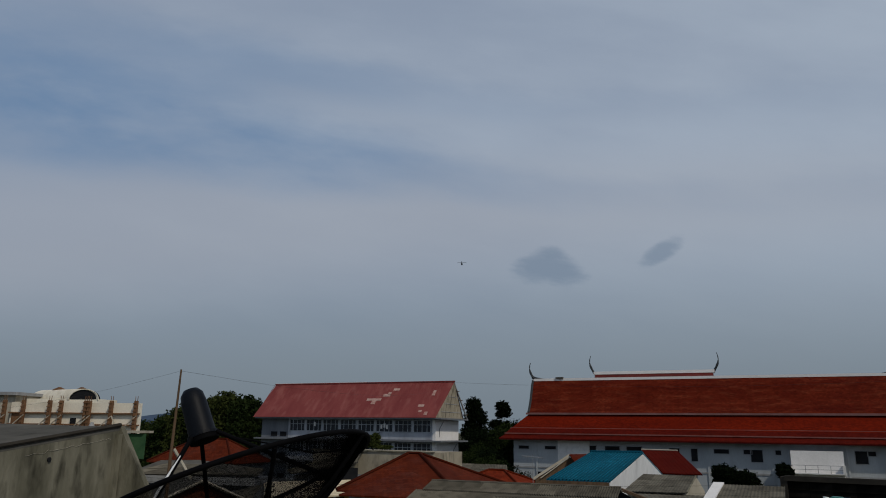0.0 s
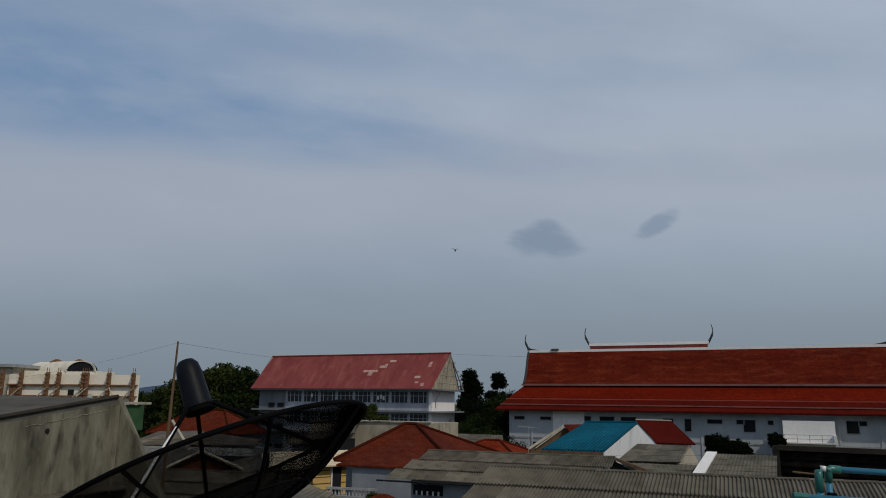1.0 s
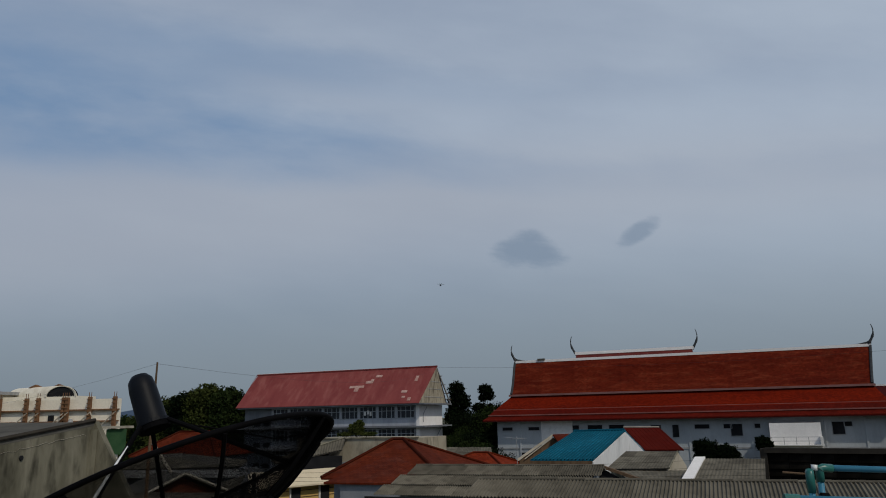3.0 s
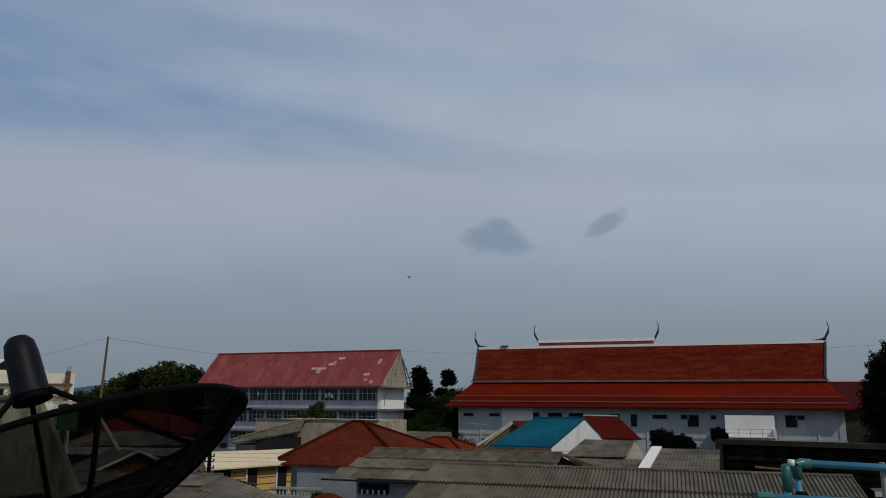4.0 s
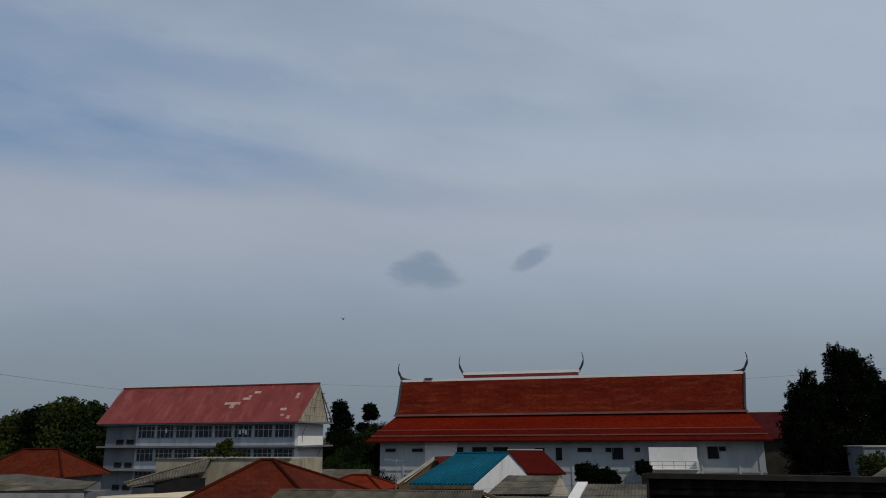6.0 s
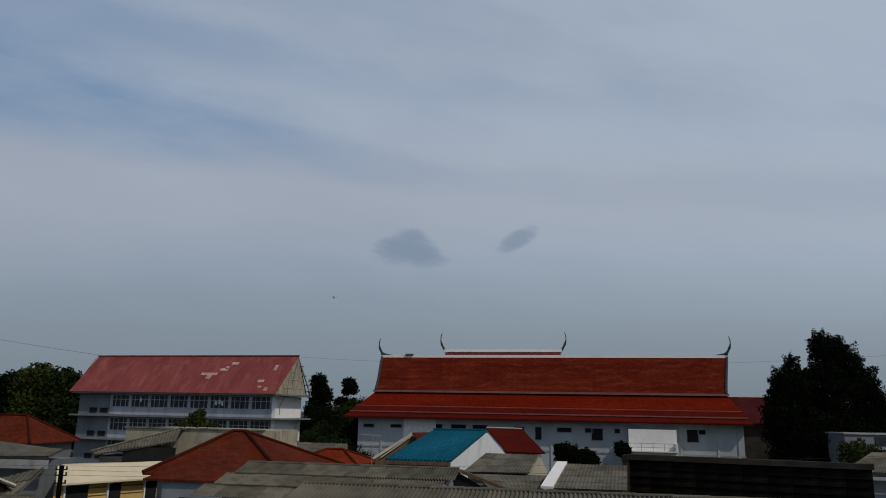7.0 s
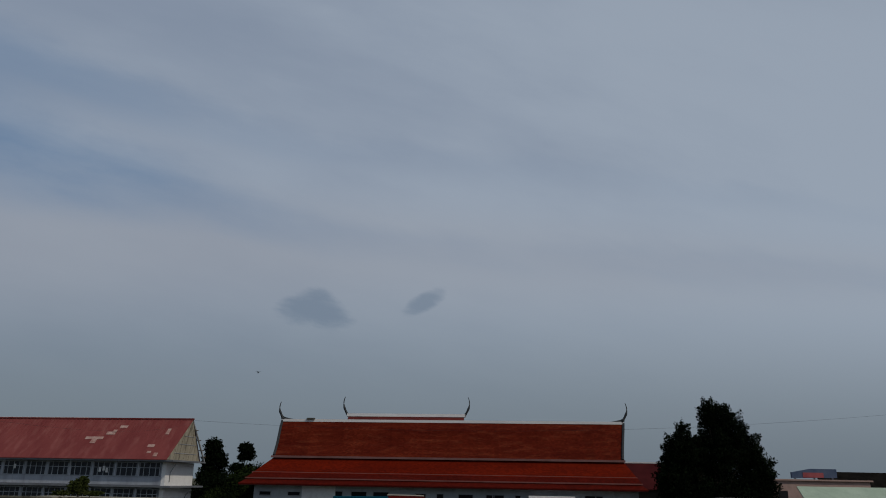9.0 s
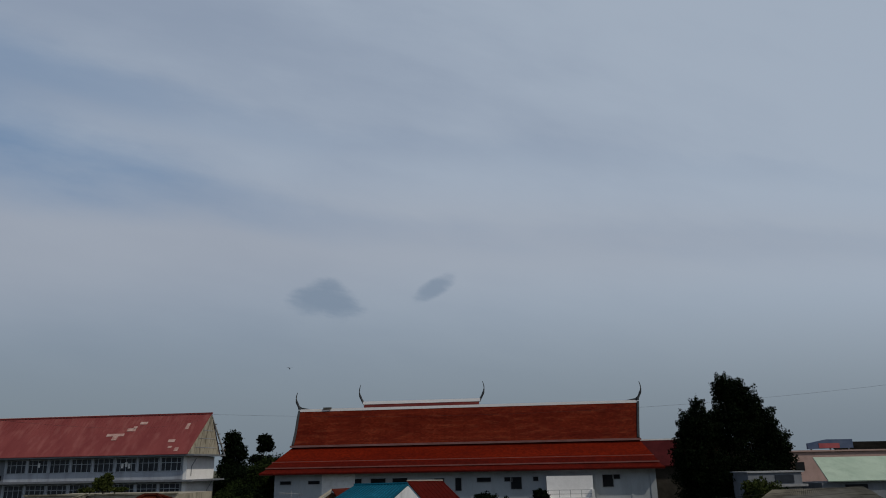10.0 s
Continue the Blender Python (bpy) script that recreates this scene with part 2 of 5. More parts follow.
M["maroon"] = surf("maroon_sheet", (0.078, 0.006, 0.003), (0.10, 0.009, 0.005), 0.6, 0.85, 0.1, 8, (0.05, 0.008, 0.006), 0.5, spec=0.03)
M["plum"] = surf("plum_red_sheet", (0.050, 0.009, 0.010), (0.070, 0.013, 0.014), 0.6, 0.85, 0.1, 8, (0.035, 0.008, 0.008), 0.5, spec=0.03)
M["cream"] = surf("cream_sheet", (0.62, 0.54, 0.39), (0.68, 0.60, 0.45), 0.5, 0.8, 0.0, 1.5, (0.52, 0.44, 0.30), 0.3)
M["yellow"] = surf("yellow_wall", (0.58, 0.40, 0.14), (0.66, 0.47, 0.18), 0.6, 0.8, 0.1, 10, (0.40, 0.26, 0.10), 0.3)
M["blue_wall"] = surf("pale_blue_wall", (0.21, 0.235, 0.26), (0.28, 0.30, 0.325), 0.6, 0.85, 0.1, 10, (0.15, 0.17, 0.2), 0.4)
M["black_tile"] = surf("black_weathered_tile", (0.005, 0.0045, 0.004), (0.010, 0.009, 0.008), 0.8, 0.95, 0.2, 12, (0.020, 0.017, 0.014), 0.35, spec=0.01, rand=0.35)
M["wood"] = surf("weathered_wood", (0.10, 0.065, 0.04), (0.16, 0.105, 0.065), 1.5, 0.85, 0.3, 20, (0.05, 0.035, 0.025), 0.5, (3, 3, 0.4))
M["brick_red"] = surf("red_brown_boards", (0.10, 0.030, 0.016), (0.15, 0.048, 0.025), 1.2, 0.9, 0.2, 14, (0.05, 0.02, 0.012), 0.5)
M["rust"] = surf("rusty_brown", (0.16, 0.085, 0.045), (0.24, 0.13, 0.07), 2, 0.85, 0.3, 20, (0.08, 0.045, 0.03), 0.5)
M["unfinished"] = surf("cream_unpainted_wall", (0.82, 0.77, 0.64), (0.88, 0.83, 0.71), 0.4, 0.85, 0.1, 8, (0.45, 0.38, 0.26), 0.4)
M["black_metal"] = surf("black_painted_metal", (0.0025, 0.0025, 0.003), (0.004, 0.004, 0.005), 8, 0.75, 0.0, 60, spec=0.04)
M["lnb"] = surf("black_plastic", (0.004, 0.005, 0.008), (0.007, 0.009, 0.013), 10, 0.5, 0.05, 160, spec=0.12)
M["steel"] = surf("galvanised_steel", (0.42, 0.43, 0.44), (0.52, 0.53, 0.54), 8, 0.4, 0.05, 60, metal=0.8)
M["pvc"] = surf("blue_pvc", (0.030, 0.17, 0.28), (0.045, 0.22, 0.34), 6, 0.35, 0.03, 60, (0.12, 0.30, 0.36), 0.3, spec=0.5)
M["pvc_green"] = surf("green_pvc", (0.015, 0.12, 0.11), (0.025, 0.16, 0.14), 8, 0.35, 0.03, 60, spec=0.5)
M["pvc_white"] = surf("white_pvc", (0.72, 0.76, 0.76), (0.8, 0.82, 0.82), 8, 0.35, 0.0, 60, spec=0.5)
M["leaf_dark"] = surf("dark_leaves", (0.003, 0.006, 0.0025), (0.007, 0.013, 0.005), 1.2, 0.85, 0, 9, spec=0.03)
M["leaf"] = surf("green_leaves", (0.023, 0.034, 0.009), (0.048, 0.060, 0.016), 0.8, 0.85, 0, 9, (0.07, 0.07, 0.02), 0.3, spec=0.04)
M["leaf_mid"] = surf("mid_leaves", (0.010, 0.020, 0.006), (0.024, 0.036, 0.010), 0.8, 0.85, 0, 9, spec=0.04)
M["bark"] = surf("bark", (0.05, 0.04, 0.03), (0.09, 0.075, 0.06), 3, 0.9, 0.4, 20)
M["grass"] = surf("ground_grass", (0.05, 0.06, 0.03), (0.10, 0.095, 0.06), 0.15, 0.95, 0.2, 3, (0.16, 0.13, 0.09), 0.5)
# distance haze over the woods is mixed into this blue
M["hill"] = surf("hill_woods_haze", (0.05, 0.085, 0.14), (0.065, 0.10, 0.16), 0.01, 1.0, 0, 0.05)
M["pink"] = surf("pink_wall", (0.36, 0.25, 0.22), (0.43, 0.30, 0.27), 0.5, 0.85, 0.1, 8, (0.22, 0.16, 0.14), 0.4)
M["green_sheet"] = surf("pale_green_sheet", (0.36, 0.46, 0.36), (0.44, 0.54, 0.43), 0.5, 0.55, 0.05, 8, (0.25, 0.32, 0.25), 0.4)
M["net"] = surf("green_net", (0.03, 0.08, 0.035), (0.05, 0.11, 0.05), 1.5, 0.9, 0.2, 10)
M["sign_blue"] = surf("sign_blue", (0.06, 0.09, 0.16), (0.10, 0.13, 0.2), 0.8, 0.5, 0, 8)
M["sign_red"] = surf("sign_red", (0.28, 0.07, 0.08), (0.36, 0.10, 0.11), 0.8, 0.5, 0, 8)
M["wire"] = surf("wire_black", (0.02, 0.02, 0.02), (0.03, 0.03, 0.03), 2, 0.6, 0, 10)


# ---- mesh helpers ----
def part(name, bm, material, parent=None, label="", smooth=False):
    """Links a bmesh as one mesh object under parent."""
    me = bpy.data.meshes.new(name)
    bmesh.ops.recalc_face_normals(bm, faces=bm.faces)
    if smooth:
        for f in bm.faces:
            f.smooth = True
    bm.to_mesh(me)
    bm.free()
    me.materials.append(M[material])
    ob = new(name, me)
    if parent is not None:
        ob.parent = parent
    if label:
        ob["label"] = label
    return ob


def thing(name, x, y, z, rz, label, category, group="", kind="", size=1.0):
    ob = new(name)
    ob.empty_display_size = 0.1
    ob.matrix_basis = pose(x, y, z, 0, 0, rz) @ Matrix.Scale(size, 4)
    return tagged(ob, label, category, group, kind)


def box(bm, x0, x1, y0, y1, z0, z1):
    vs = [bm.verts.new((x, y, z)) for z in (z0, z1) for x, y in ((x0, y0), (x1, y0), (x1, y1), (x0, y1))]
    for f in ((0, 3, 2, 1), (4, 5, 6, 7), (0, 1, 5, 4), (1, 2, 6, 5), (2, 3, 7, 6), (3, 0, 4, 7)):
        bm.faces.new([vs[i] for i in f])
    return bm


def boxed(*a):
    return box(bmesh.new(), *a)


def slab_poly(bm, pts, thick):
    """A flat polygon given thickness downward along its normal."""
    p = [Vector(q) for q in pts]
    n = (p[1] - p[0]).cross(p[2] - p[0]).normalized()
    if n.z < 0:
        n = -n
    top = [bm.verts.new(q) for q in p]
    low = [bm.verts.new(q - n * thick) for q in p]
    bm.faces.new(top)
    bm.faces.new(low[::-1])
    for i in range(len(p)):
        j = (i + 1) % len(p)
        bm.faces.new((top[i], low[i], low[j], top[j]))
    return bm


def prism(bm, poly, axis, a, b):
    """A polygon in the plane across axis ('x' or 'y'), drawn out from a to b."""
    def at(q, s):
        return (s, q[0], q[1]) if axis == "x" else (q[0], s, q[1])
    lo, hi = [bm.verts.new(at(q, a)) for q in poly], [bm.verts.new(at(q, b)) for q in poly]
    bm.faces.new(lo)
    bm.faces.new(hi[::-1])
    for i in range(len(poly)):
        j = (i + 1) % len(poly)
        bm.faces.new((lo[i], hi[i], hi[j], lo[j]))
    return bm


def tube(bm, pts, r, sides=8):
    """A round bar through pts; r is a number or one radius a point."""
    pts = [Vector(p) for p in pts]
    rings = []
    for i, p in enumerate(pts):
        d = (pts[min(i + 1, len(pts) - 1)] - pts[max(i - 1, 0)]).normalized()
        a = d.cross(Vector((0, 0, 1)))
        a = a.normalized() if a.length > 1e-4 else Vector((1, 0, 0))
        b = d.cross(a)
        rr = r[i] if isinstance(r, (list, tuple)) else r
        rings.append([bm.verts.new(p + (a * math.cos(k * math.tau / sides) + b * math.sin(k * math.tau / sides)) * rr) for k in range(sides)])
    for s, t in zip(rings, rings[1:]):
        for k in range(sides):
            bm.faces.new((s[k], s[(k + 1) % sides], t[(k + 1) % sides], t[k]))
    bm.faces.new(rings[0][::-1])
    bm.faces.new(rings[-1])
    return bm


def tubed(pts, r, sides=8):
    return tube(bmesh.new(), pts, r, sides)


def uv_roof(bm, quads, thick=0.08):
    """Roof faces with UV in metres: each quad is (low left, low right, high right, high left)."""
    lay = bm.loops.layers.uv.verify()
    for q in quads:
        p = [Vector(v) for v in q]
        along = (p[1] - p[0]).normalized()
        n = along.cross(p[-1] - p[0]).normalized()
        up = n.cross(along)
        top = [bm.verts.new(v) for v in p]
        low = [bm.verts.new(v - Vector((0, 0, thick))) for v in p]
        faces = [bm.faces.new(top), bm.faces.new(low[::-1])]
        for i in range(len(p)):
            j = (i + 1) % len(p)
            faces.append(bm.faces.new((top[i], low[i], low[j], top[j])))
        for f in faces:
            for lo in f.loops:
                d = lo.vert.co - p[0]
                lo[lay].uv = (d.dot(along) + 50, d.dot(up) + 50)
    return bm


def wave_sheet(x0, x1, y0, z0, y1, z1, pitch, amp, thick=0.012):
    """A corrugated sheet, waves across x, sloping from (y0, z0) to (y1, z1)."""
    bm = bmesh.new()
    n = max(4, int(round((x1 - x0) / pitch * 6)))
    rows = []
    for y, z in ((y0, z0), (y1, z1)):
        for dz in (0, -thick):
            rows.append([bm.verts.new((x0 + (x1 - x0) * i / n, y, z + dz + amp * math.sin((x0 + (x1 - x0) * i / n) / pitch * math.tau))) for i in range(n + 1)])
    a, b, c, d = rows
    for i in range(n):
        bm.faces.new((a[i], a[i + 1], c[i + 1], c[i]))
        bm.faces.new((b[i + 1], b[i], d[i], d[i + 1]))
        bm.faces.new((a[i + 1], a[i], b[i], b[i + 1]))
        bm.faces.new((c[i], c[i + 1], d[i + 1], d[i]))
    return bm


# ---- ground and distance ----
def build_ground():
    bm = bmesh.new()
    n, s = 24, 4200
    grid = [[bm.verts.new((-s + 2 * s * i / n, -s + 2 * s * j / n, 0)) for i in range(n + 1)] for j in range(n + 1)]
    for j in range(n):
        for i in range(n):
            bm.faces.new((grid[j][i], grid[j][i + 1], grid[j + 1][i + 1], grid[j + 1][i]))
    tagged(part("ground", bm, "grass"), "dry grass and bare earth between houses", "ground", kind="structure")
    # far wooded hill, its haze painted as a blue colour
    bm = bmesh.new()
    prev = None
    for i in range(61):
        x = -1500 + 1300 * i / 60
        h = 54 * math.exp(-((x + 800) / 170) ** 2) + 22 * math.exp(-((x + 1150) / 160) ** 2) + 14 * math.exp(-((x + 470) / 190) ** 2) + 3 * noise.noise((x / 60, 0, 0))
        col = [bm.verts.new((x, 1500 + 200 * k, max(0.0, h * math.sin(math.pi * k / 4)))) for k in range(5)]
        if prev:
            for k in range(4):
                bm.faces.new((prev[k], col[k], col[k + 1], prev[k + 1]))
        prev = col
    tagged(part("backdrop", bm, "hill", smooth=True), "wooded hill on the horizon, haze in its blue colour", "hill", kind="structure")


# ---- hall with tiered roof ----
def finial(bm, x, y, z, h, way):
    """A slender horn that bends back and then up."""
    pts, rad = [], []
    for k in range(13):
        s = k / 12
        bend = 0.62 * (1 - s) ** 2.2 * 1.0 - 0.16 * math.sin(s * math.pi) + 0.12 * s ** 3
        pts.append((x - way * (bend - 0.62) * h * 0.42, y, z + h * (s ** 0.9)))
        rad.append(0.045 + 0.16 * (1 - s) ** 1.3 + (0.04 if 3 < k < 6 else 0))
    tube(bm, pts, rad, 6)
    tube(bm, [(x - way * 0.5, y, z - 0.02), (x + way * 0.1, y, z + 0.12), (x + way * 0.3, y, z + 0.45)], [0.07, 0.12, 0.05], 6)


def build_hall():
    h = thing("temple_hall", -1.5, 105.7, 0, -19, "long white hall with tiered orange-red tiled roof and horned finials", "temple hall")
    L = 50.5
    # walls
    part("wall", boxed(1.6, L - 1.0, 1.5, 14.5, 0, 6.9), "hall_white", h, "grubby white plastered wall")
    # windows and doors as dark panels that paint the shade inside: (u, width, sill, head)
    holes = [(3.1, 1.4, 5.55, 5.95), (6.85, 1.5, 5.55, 5.95), (12.2, 1.7, 5.2, 6.1), (15.2, 1.9, 5.0, 6.1), (18.0, 1.9, 5.0, 6.1), (23.0, 1.2, 4.5, 6.0),
             (25.4, 0.75, 4.5, 6.0), (28.6, 1.7, 5.5, 6.0), (32.6, 1.3, 4.6, 6.0), (31.6, 0.9, 5.5, 6.0), (35.0, 0.6, 5.5, 6.0), (43.75, 1.25, 4.7, 6.1), (44.8, 0.8, 5.6, 6.1), (5.3, 0.8, 1.5, 2.6), (9.0, 0.7, 1.5, 2.6)]
    for u, w, z0, z1 in holes:
        win = part("window", boxed(u - w / 2, u + w / 2, 1.44, 1.5, z0, z1), "dark", h, "open window, inner shade as a dark panel")
        bm = box(bmesh.new(), u - w / 2 - 0.07, u - w / 2, 1.40, 1.5, z0 - 0.07, z1 + 0.07)
        box(bm, u + w / 2, u + w / 2 + 0.07, 1.40, 1.5, z0 - 0.07, z1 + 0.07)
        box(bm, u - w / 2, u + w / 2, 1.40, 1.5, z0 - 0.07, z0)
        part("window_frame", bm, "slab", win)
    # plaster piers and joints
    for u in (4.9, 10.1, 21.2, 27.0, 30.2, 34.3, 42.4, 46.6, 48.9):
        part("pier", boxed(u - 0.11, u + 0.11, 1.40, 1.5, 0, 6.6), "hall_white", h)
    part("plaster_panel", boxed(7.9, 12.2, 1.36, 1.5, 3.6, 6.7), "trim_white", h, "fresh white plaster panel")
    part("floor_band", boxed(1.5, L - 0.9, 1.42, 1.5, 3.05, 3.25), "slab", h)
    # closed white porch with a railing
    part("porch", boxed(36.3, 41.8, -0.3, 1.4, 0, 6.05), "ridge_white", h, "cream-white closed porch")
    part("porch_ledge", boxed(35.6, 41.9, -1.4, -0.3, 3.5, 3.62), "trim_white", h)
    bm = bmesh.new()
    for k in range(5):
        box(bm, 36.4 + k * 1.3, 36.46 + k * 1.3, -1.36, -1.30, 3.62, 4.5)
    for z in (4.0, 4.45):
        box(bm, 35.7, 41.85, -1.36, -1.31, z, z + 0.05)
    part("railing", bm, "slab", h, "thin grey railing")
    part("porch_side", boxed(35.6, 36.3, -1.4, 0.2, 3.62, 4.35), "trim_white", h)
    part("porch_side", boxed(41.55, 41.85, -1.4, 0.2, 3.62, 4.5), "trim_white", h)
    # lower roof: skirt with three edges
    D = 16.0
    def skirt(u0, u1, v0, z0, a, b, v1, z1):
        back0, back1 = D - v0, D - v1
        return [((u0, v0, z0), (u1, v0, z0), (b, v1, z1), (a, v1, z1)), ((u1, v0, z0), (u1, back0, z0), (b, back1, z1), (b, v1, z1)),
                ((u0, back0, z0), (u0, v0, z0), (a, v1, z1), (a, back1, z1)), ((u1, back0, z0), (u0, back0, z0), (a, back1, z1), (b, back1, z1))]
    part("lower_roof", uv_roof(bmesh.new(), skirt(1.07, L - 0.91, 1.87, 8.2, 2.9, L - 2.2, 4.6, 10.25), 0.12), "hall_tile_low", h, "orange glazed tile skirt roof")
    part("lower_course", uv_roof(bmesh.new(), skirt(0.55, L - 0.55, 1.1, 7.62, 1.07, L - 0.91, 1.87, 8.2), 0.12), "hall_tile_eave", h, "dark red tile course")
    part("eave_roof", uv_roof(bmesh.new(), skirt(0, L, 0, 6.95, 0.75, L - 0.75, 1.25, 7.55), 0.12), "hall_tile_eave", h, "dark red tiled eave")
    part("eave_band", boxed(0.5, L - 0.5, 0.9, D - 0.9, 7.5, 7.66), "hall_band", h)
    part("eave_fascia", boxed(0.06, L - 0.06, 0.05, D - 0.05, 6.72, 6.9), "hall_fascia", h)
    part("roof_band", boxed(0.95, L - 0.95, 2.0, D - 2.0, 8.2, 8.38), "hall_band", h, "pale mortar course")
    part("upper_band", boxed(2.6, L - 2.0, 4.05, D - 4.05, 10.18, 10.44), "hall_pale", h, "pale mortar course")
    # upper roof: concave, in courses
    prof = [(4.3, 10.45), (5.0, 11.15), (5.8, 12.1), (6.6, 13.3), (7.3, 14.4), (8.0, 15.2)]
    quads = []
    a, b = 2.55, 48.95

    def ends(z):
        k = (z - 10.45) / 4.75
        return 2.95 - 0.4 * k, 48.15 + 0.8 * k

    for (v0, z0), (v1, z1) in zip(prof, prof[1:]):
        (a0, b0), (a1, b1) = ends(z0), ends(z1)
        quads.append(((a0, v0, z0), (b0, v0, z0), (b1, v1, z1), (a1, v1, z1)))
        quads.append(((b0, D - v0, z0), (a0, D - v0, z0), (a1, D - v1, z1), (b1, D - v1, z1)))
    for q in quads:
        part("roof_course", uv_roof(bmesh.new(), [q], 0.1), "hall_tile_up", h, "weathered orange-red tiled steep roof")
    gable = [(v, z - 0.05) for v, z in prof] + [(D - v, z - 0.05) for v, z in prof[::-1][1:]]
    for u in (3.2, 47.9):
        part("gable_wall", prism(bmesh.new(), gable, "x", u, u + 0.1), "hall_fascia", h)
    for k, way in ((0, -1), (1, 1)):
        bm = bmesh.new()
        for s in (1, -1):
            pts = [(ends(z)[k] + way * 0.06, v if s > 0 else D - v, z + 0.05) for v, z in prof]
            tube(bm, pts, 0.17, 6)
        part("bargeboard", bm, "finial", h, "dark carved bargeboard")
        part("ridge_horn", prism(bmesh.new(), [(ends(15.2)[k] - way * 1.7, 15.42), (ends(15.2)[k] + way * 0.2, 15.42), (ends(15.2)[k] + way * 0.35, 16.1), (ends(15.2)[k] - way * 0.3, 15.7)], "y", 7.9, 8.1), "finial", h, "dark carved horn base")
    part("ridge", boxed(a - 0.1, b + 0.1, 7.85, 8.15, 15.1, 15.45), "ridge_white", h, "white ridge beam")
    # raised middle roof
    part("raised_roof", prism(bmesh.new(), [(9.4, 13.6), (12.0, 16.3), (14.6, 13.6)], "x", 10.9, 27.5), "hall_fascia", h, "raised roof behind the main ridge")
    part("raised_ridge", boxed(10.7, 27.7, 11.8, 12.2, 16.2, 16.62), "ridge_white", h, "white ridge beam")
    part("raised_band", boxed(10.8, 27.6, 10.9, 11.4, 15.35, 15.62), "ridge_white", h)
    for u, z, hh, way in ((a + 0.1, 15.4, 2.4, -1), (b - 0.1, 15.4, 2.5, 1), (10.9, 16.2, 2.8, -1), (27.5, 16.2, 2.8, 1)):
        bm = bmesh.new()
        finial(bm, u, 12.0 if z > 15.7 else 8.0, z, hh, way)
        part("finial", bm, "finial", h, "slender dark horn finial", True)
    part("ridge_patch", boxed(6.0, 7.1, 7.7, 8.2, 15.35, 15.62), "fibre_far", h)
    # side wing roof beyond the end
    w = thing("side_hall", 54.0, 103.0, 0, -19, "dark red hipped roof of a building behind the hall", "building")
    part("roof", uv_roof(bmesh.new(), [((-8, 0, 7.0), (12, 0, 7.0), (9, 6, 10.6), (-5, 6, 10.6)), ((12, 12, 7.0), (-8, 12, 7.0), (-5, 6, 10.6), (9, 6, 10.6)), ((12, 0, 7), (12, 12, 7), (9, 6.1, 10.6), (9, 6, 10.6))], 0.15), "plum", w)
    # shade below the eave is put into the wall's near-black colour
    part("wall", boxed(-7, 11, 0.8, 11, 0, 6.95), "grime_and_shade", w, "wall coloured dark for the shade under its eave")
    part("ridge", boxed(-5.2, 9.2, 5.85, 6.15, 10.55, 10.75), "trim_white", w)


